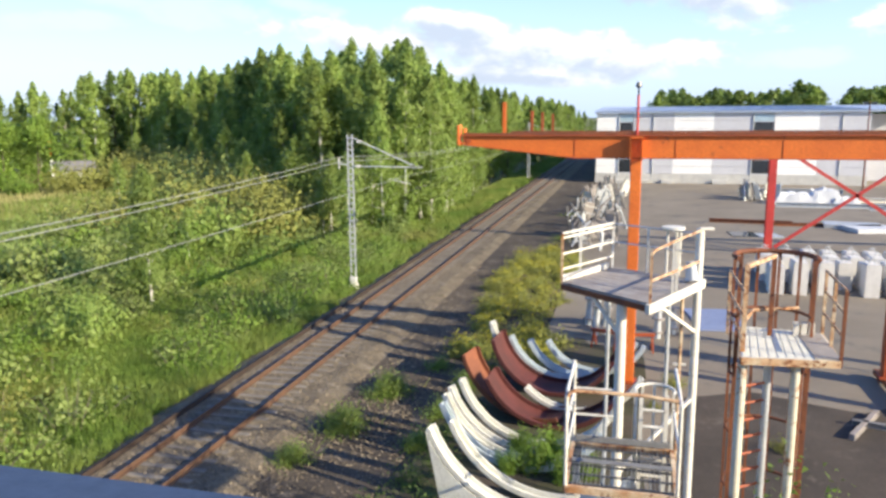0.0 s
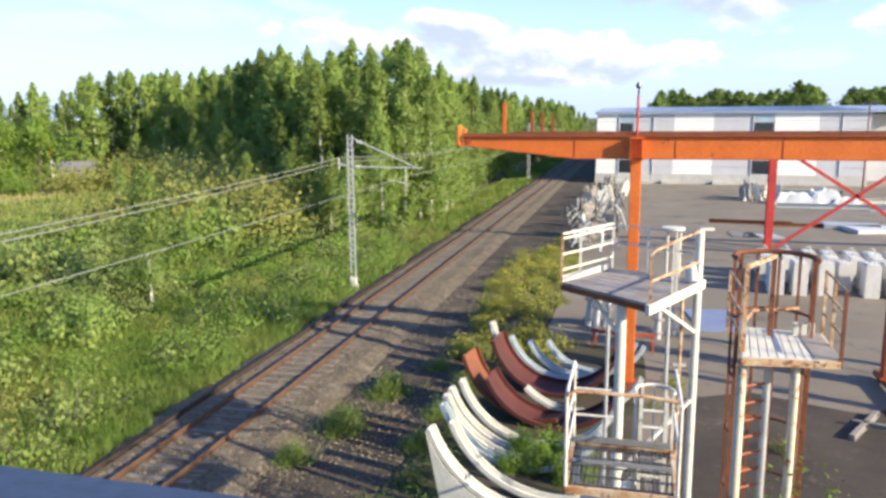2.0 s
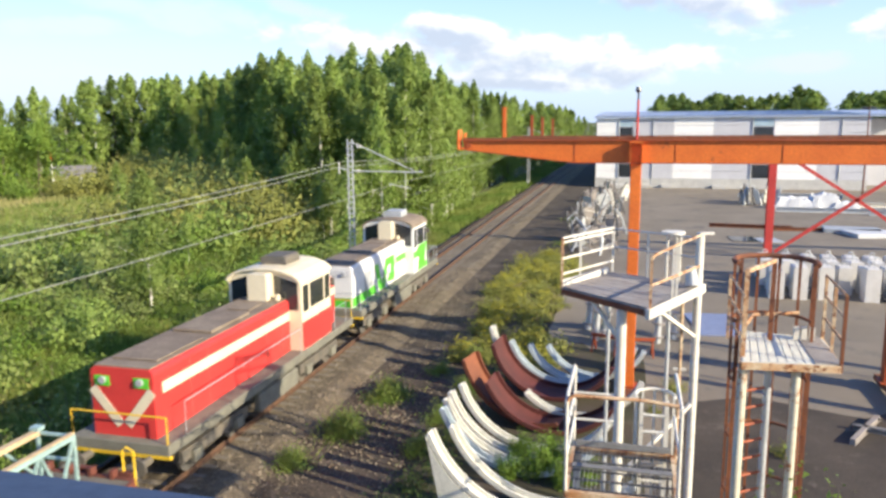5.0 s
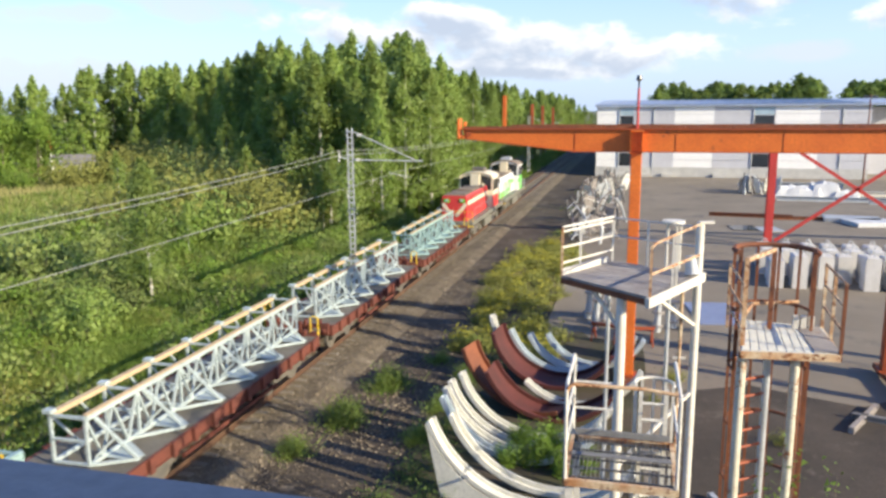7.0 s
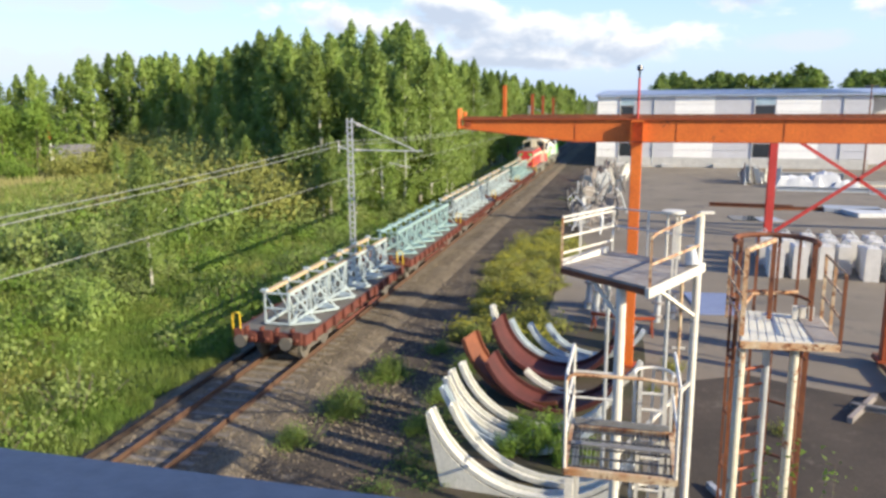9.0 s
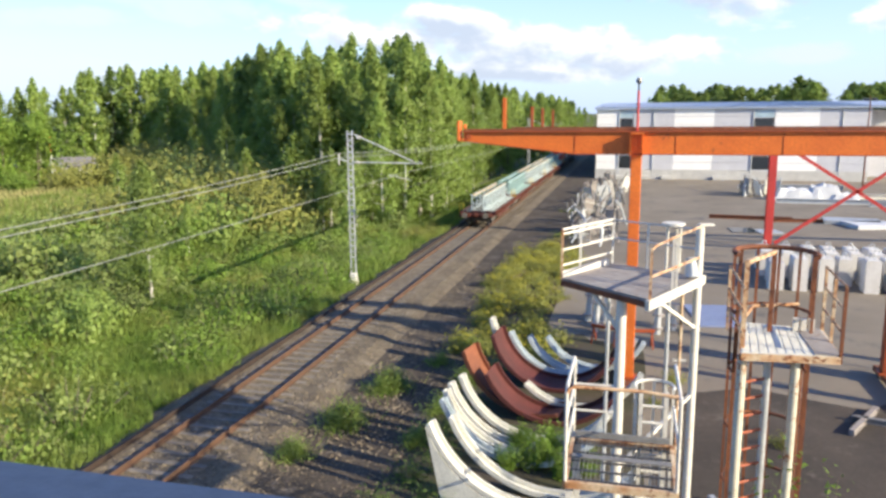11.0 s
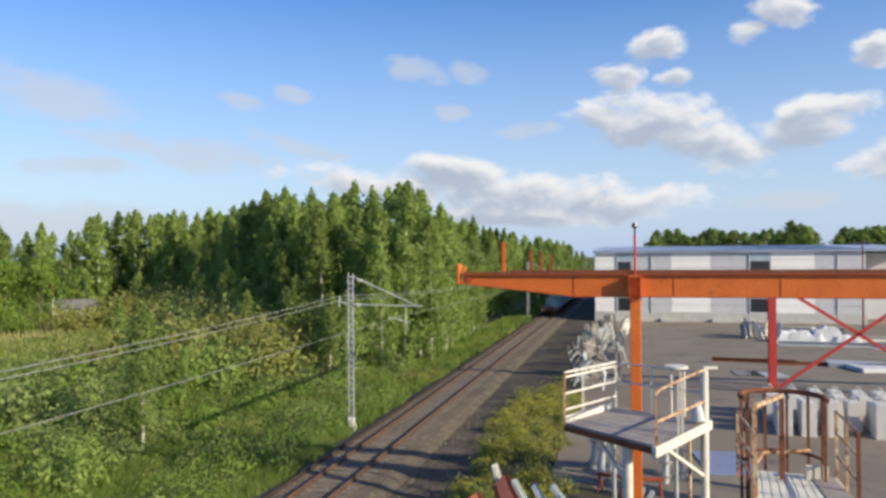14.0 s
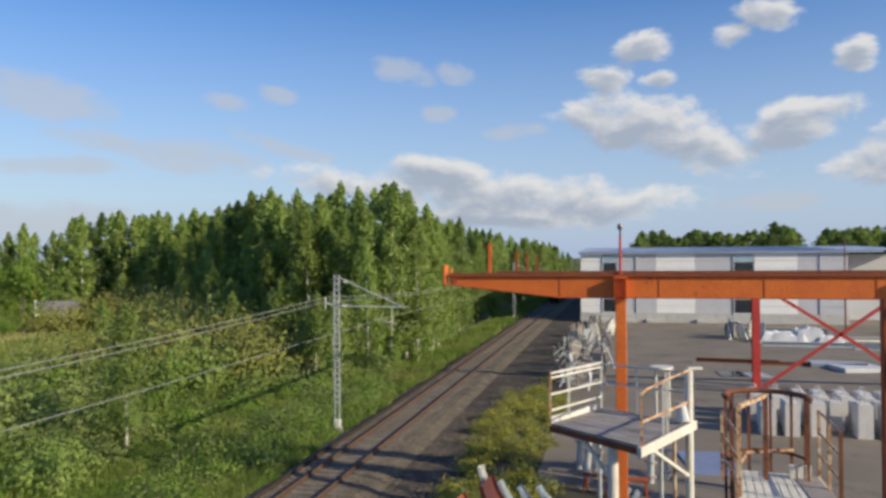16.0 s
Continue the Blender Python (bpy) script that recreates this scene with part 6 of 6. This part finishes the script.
    if not red:
        shapes = (((-13.13, 1.52), (-13.13, 1.92), (-10.2, 1.92), (-9.95, 1.52)),
                  ((-10.22, 2.83), (-9.69, 2.83), (-9.33, 1.99), (-9.17, 1.99), (-9.06, 1.52), (-9.59, 1.52)),
                  ((-9.12, 1.52), (-8.75, 1.52), (-8.33, 2.46), (-7.7, 2.51), (-7.28, 2.86), (-8.59, 2.86)),
                  ((-7.75, 2.51), (-7.28, 2.86), (-7.12, 2.41), (-7.44, 1.94), (-7.8, 1.94)),
                  ((-8.33, 1.67), (-8.07, 2.04), (-7.17, 2.04), (-7.28, 1.57)),
                  ((-6.86, 2.34), (-6.86, 2.65), (-5.3, 2.65), (-5.3, 2.34)))
        for s in (1, -1):
            for k in shapes:
                bm = B()
                slab(bm, X if s > 0 else -X - 0.012, k)
                part("green_shape", bm, "loco_green", hood, "bright green painted shape")
            bm = B()
            slab(bm, 1.402 if s > 0 else -1.414, ((-5.28, 2.28), (-5.28, 2.62), (-4.75, 2.62), (-4.3, 2.86), (-2.72, 2.86), (-3.2, 1.8), (-2.72, 1.8), (-2.72, 1.52), (-4.55, 1.52), (-4.3, 2.28)))
            part("green_shape", bm, "loco_green", cab, "bright green painted shape")
            bm = B()
            slab(bm, X if s > 0 else -X - 0.012, ((-2.69, 1.52), (-2.69, 1.9), (-1.16, 1.9), (-1.16, 1.52)))
            part("green_shape", bm, "loco_green", short, "bright green painted shape")
        for y0, y1, z0, z1, mat in ((-11.45, -10.65, 1.95, 2.75, "galv"), (-6.75, -5.6, 1.6, 2.2, "tarp")):
            bm = B()
            box(bm, HW + 0.002, HW + 0.007, y0, y1, z0, z1)
            part("side_grille", bm, mat, hood, "pale grey grille panel")
        bm = B()
        box(bm, -0.8, 0.8, yR - 0.012, yR - 0.002, 2.86, 3.12)
        part("lamp_panel", bm, "tarp", hood, "grey panel round the lamps")
        bm = B()
        box(bm, -0.85, 0.85, yR - 0.014, yR - 0.002, 1.52, 1.92)
        part("end_stripe", bm, "loco_green", hood)
        bm = B()
        box(bm, -0.5, 0.1, yR - 0.012, yR - 0.002, 1.96, 2.8)
        part("end_door", bm, "galv", hood)
    else:
        for s in (1, -1):
            bm = B()
            x = X if s > 0 else -X - 0.012
            slab(bm, x, ((-12.8, 2.6), (-12.8, 2.9), (-5.32, 2.9), (-5.32, 2.6)))
            part("cream_stripe", bm, "loco_cream", hood, "cream stripe along the hood")
            bm = B()
            slab(bm, x, ((-2.68, 2.6), (-2.68, 2.9), (-1.17, 2.9), (-1.17, 2.6)))
            part("cream_stripe", bm, "loco_cream", short)
            bm = B()
            slab(bm, 1.402 if s > 0 else -1.414, ((-5.28, 1.5), (-5.28, 2.5), (-2.72, 2.5), (-2.72, 1.5)))
            part("red_side", bm, "loco_red", cab, "red lower cab side")
        for s in (-1, 1):
            bm = B()
            bar(bm, (s * 0.88, yR - 0.012, 2.75), (s * 0.1, yR - 0.012, 1.8), 0.012, 0.26, up=(0, 0, 1))
            part("end_chevron", bm, "loco_cream", hood, "cream chevron")
            bm = B()
            box(bm, s * 0.58 - 0.22, s * 0.58 + 0.22, yR - 0.02, yR - 0.004, 2.82, 3.1)
            part("end_panel", bm, "loco_green", hood, "bright green panel")
    for s in (-1, 1):
        bm = B()
        tube(bm, (s * 0.55, yR - 0.013, 2.98), (s * 0.55, yR - 0.08, 2.98), 0.1, 12)
        part("headlight", bm, "galv", hood)
    # handrails and steps at the ends
    for y, e in ((-0.55, 1), (-13.4, -1)):
        for sx in (-1, 1):
            bm = B()
            pipe(bm, [(sx * 1.42, -12.6, 1.45), (sx * 1.42, -12.6, 2.35), (sx * 1.42, -5.5, 2.35), (sx * 1.42, -5.5, 1.45)], 0.016, 5) if e > 0 else pipe(bm, [(sx * 1.42, -2.4, 1.45), (sx * 1.42, -2.4, 2.3), (sx * 1.42, -1.2, 2.3), (sx * 1.42, -1.2, 1.45)], 0.016, 5)
            part("walkway_rail", bm, "galv", t)
        bm = B()
        pipe(bm, [(-1.4, y, 1.3), (-1.4, y, 2.2), (1.4, y, 2.2), (1.4, y, 1.3)], 0.025, 6)
        part("end_rail", bm, "galv" if not red else "yellow", t)
        bm = B()
        box(bm, -1.48, 1.48, y - 0.05, y + 0.05, 1.1, 1.19)
        part("step_edge", bm, "yellow", t, "yellow edge stripe")
        buffers(t, 0.0 if e > 0 else -13.95, e)
    for s in (-1, 1):
        for y0, y1 in ((-8.6, -5.8),):
            bm = B()
            box(bm, s * 1.3 - 0.12, s * 1.3 + 0.12, y0, y1, 0.45, 1.05)
            part("fuel_tank", bm, "walkway", t, bevel=0.04)
    for yc in (-3.2, -10.6):
        bm = B()
        for s in (-1, 1):
            box(bm, s * 1.02 - 0.07, s * 1.02 + 0.07, yc - 1.75, yc + 1.75, 0.45, 0.8)
        box(bm, -1.0, 1.0, yc - 0.25, yc + 0.25, 0.4, 0.9)
        bogie = part("bogie", bm, "under", t)
        for dy in (-1.15, 1.15):
            wheelset(bogie, yc + dy)
            for s in (-1, 1):
                bm = B()
                box(bm, s * 1.12 - 0.1, s * 1.12 + 0.1, yc + dy - 0.22, yc + dy + 0.22, 0.32, 0.68)
                part("axle_box", bm, "walkway", bogie, bevel=0.03)
    return t


def build_wagon(kind):
    """Flat wagon loaded with lattice steelwork: y = 0 at its front coupling, 13 m long."""
    t = thing("flat_wagon", pose(TRACK_X, -140 - 14 * kind, 0), "red-brown flat wagon with a worn wooden floor", "wagon", "wagons of the train")
    bm = B()
    box(bm, -1.4, 1.4, -12.4, -0.6, 1.16, 1.24)
    part("floor", bm, "wagon_floor", t, "worn grey-brown wagon floor")
    for s in (-1, 1):
        bm = B()
        i_beam(bm, (s * 1.42, -12.45, 1.06), (s * 1.42, -0.55, 1.06), 0.12, 0.36, 0.02)
        side = part("side_sill", bm, "wagon_red", t, "rusty red side sill")
        for k in range(12):
            y = -1.2 - k * 0.96
            bm = B()
            box(bm, s * 1.5 - 0.05, s * 1.5 + 0.05, y - 0.09, y + 0.09, 0.86, 1.27)
            part("stake_pocket", bm, "wagon_red", side)
        bm = B()
        bar(bm, (s * 1.3, -9.2, 0.55), (s * 1.3, -3.8, 0.55), 0.08, 0.1)
        part("truss_rod", bm, "wagon_red", t)
    for y in (-0.58, -12.42):
        bm = B()
        box(bm, -1.45, 1.45, y - 0.06, y + 0.06, 0.85, 1.28)
        part("headstock", bm, "wagon_red", t, bevel=0.015)
        buffers(t, 0.0 if y > -1 else -13.0, 1 if y > -1 else -1)
        for k in (-0.9, -0.3, 0.3, 0.9):
            bm = B()
            box(bm, k - 0.05, k + 0.05, y - 0.1, y + 0.1, 0.9, 1.45)
            part("end_stake", bm, "wagon_red", t)
        for k in (-1.15, -0.62, 0.0, 0.62, 1.15):
            bm = B()
            e = -1 if y < -6 else 1
            box(bm, k - 0.16, k + 0.16, y + e * 0.062, y + e * 0.19, 0.93, 1.30 + 0.08 * math.cos(k * 5))
            tube(bm, (k, y + e * 0.19, 1.08), (k, y + e * 0.27, 1.06), 0.08, 8, 0.06)
            part("end_fitting", bm, "wagon_red", t, "lumpy rusty fitting", bevel=0.0)
    for y, s in ((-12.55, -1), (-0.45, 1)):
        bm = B()
        pipe(bm, [(s * 1.38, y, 1.05), (s * 1.38, y, 1.9), (s * 1.18, y, 1.98), (s * 1.08, y, 1.9), (s * 1.08, y, 1.05)], 0.03, 6)
        part("grab_rail", bm, "yellow", t, "yellow grab rail")
    for yc in (-2.6, -10.4):
        bm = B()
        for s in (-1, 1):
            box(bm, s * 1.02 - 0.06, s * 1.02 + 0.06, yc - 1.2, yc + 1.2, 0.4, 0.7)
        box(bm, -1, 1, yc - 0.2, yc + 0.2, 0.4, 0.85)
        bogie = part("bogie", bm, "under", t)
        for dy in (-0.9, 0.9):
            wheelset(bogie, yc + dy, 0.46)
    # the load: a lattice girder with side brackets, on bearers
    mat = "truss_green" if kind in (0, 3) else "truss"
    runs = ((-11.6, -1.2 if kind < 2 else -0.25),) if kind != 1 else ((-11.7, -6.15), (-5.9, -0.9))
    for y0, y1 in runs:
        a = build_girder_load(mat, y0, y1, mat if kind == 3 else "timber")
        a.parent = t
    return t


def build_girder_load(mat, y0, y1, top):
    bm = B()
    xl, xr, zb, zt = -0.55, 0.42, 1.34, 2.5
    for x, z in ((xl, zb), (xr, zb)):
        bar(bm, (x, y0, z), (x, y1, z), 0.09, 0.09)
    bar(bm, (xr, y0, zt), (xr, y1, zt), 0.13, 0.11)
    a = part("lattice_load", bm, mat, None, "pale grey-green lattice girder load")
    bm = B()
    bar(bm, (xl, y0, zt), (xl, y1, zt), 0.16, 0.12)
    part("top_rail", bm, top, a, "tan timber along the top" if top == "timber" else "pale green top flange")
    bm = B()
    bar(bm, (xr, y0, zt + 0.085), (xr, y1, zt + 0.085), 0.12, 0.03)
    part("top_rail", bm, top, a)
    n = max(2, round((y1 - y0) / 2.05))
    step = (y1 - y0) / n
    for i in range(n + 1):
        y = y0 + i * step
        bm = B()
        for p, q in (((xl, zb), (xl, zt)), ((xr, zb), (xr, zt)), ((xl, zt), (xr, zt)), ((xl, zb), (xr, zb)), ((xl, (zb + zt) / 2), (xr, (zb + zt) / 2))):
            bar(bm, (p[0], y, p[1]), (q[0], y, q[1]), 0.07, 0.06)
        part("cross_frame", bm, mat, a)
        bm = B()
        box(bm, xl - 0.12, xl + 0.12, y - 0.1, y + 0.1, zt + 0.062, zt + 0.15)
        part("bracket_shoe", bm, mat, a)
    m = 2 * n
    for i in range(m):
        ya, yb = y0 + i * step / 2, y0 + (i + 1) * step / 2
        ym = (ya + yb) / 2
        bm = B()
        bar(bm, (xr, ya, zt), (xr, ym, zb), 0.065, 0.05)
        bar(bm, (xr, ym, zb), (xr, yb, zt), 0.065, 0.05)
        part("lacing", bm, mat, a)
        bm = B()
        bar(bm, (xl, ya, zt), (xl, yb, zb), 0.06, 0.05)
        part("rear_lacing", bm, mat, a)
    for i in range(n):
        ya = y0 + i * step
        ym = ya + step / 2
        # bracket that stands out over the wagon's side
        tip = (1.34, ya + step * 0.30, zb)
        bm = B()
        bar(bm, (xr, ya + step * 0.12, zt), tip, 0.08, 0.06)
        bar(bm, (xr, ya - 0.35 if i else ya, zb), tip, 0.09, 0.07)
        bar(bm, (xr, ym + 0.2, zb), tip, 0.08, 0.06)
        bar(bm, (0.88, ya + step * 0.22, (zb + zt) / 2), (xr, ya + step * 0.12, zb + 0.1), 0.055, 0.045)
        part("side_bracket", bm, mat, a)
        bm = B()
        v = [bm.verts.new(p) for p in ((xr + 0.05, ya + step * 0.25, zb - 0.02), (1.3, ya + step * 0.28, zb - 0.02), (1.34, ya + step * 0.42, zb - 0.02), (xr + 0.05, ya + step * 0.75, zb - 0.02))]
        w = [bm.verts.new((k.co.x, k.co.y, k.co.z + 0.015)) for k in v]
        bm.faces.new(v[::-1]), bm.faces.new(w)
        for q in range(4):
            bm.faces.new((v[q], v[(q + 1) % 4], w[(q + 1) % 4], w[q]))
        part("bracket_plate", bm, mat, a)
    return a


def build_train():
    train = [(build_loco("diesel_locomotive", False), 1.0), (build_loco("diesel_locomotive", True), -13.0)]
    for i in range(5):
        train.append((build_wagon(i), -27.25 - 13.25 * i))
    return train


TRAIN = build_train()


def motions():
    """The train runs out along the line at a steady pace."""
    for t_ob, back in TRAIN:
        walk(t_ob, [(0.5 * i, pose(TRACK_X, 14.1 + 18.62 * (0.5 * i - 3.5) + back, 0)) for i in range(33)])


motions()
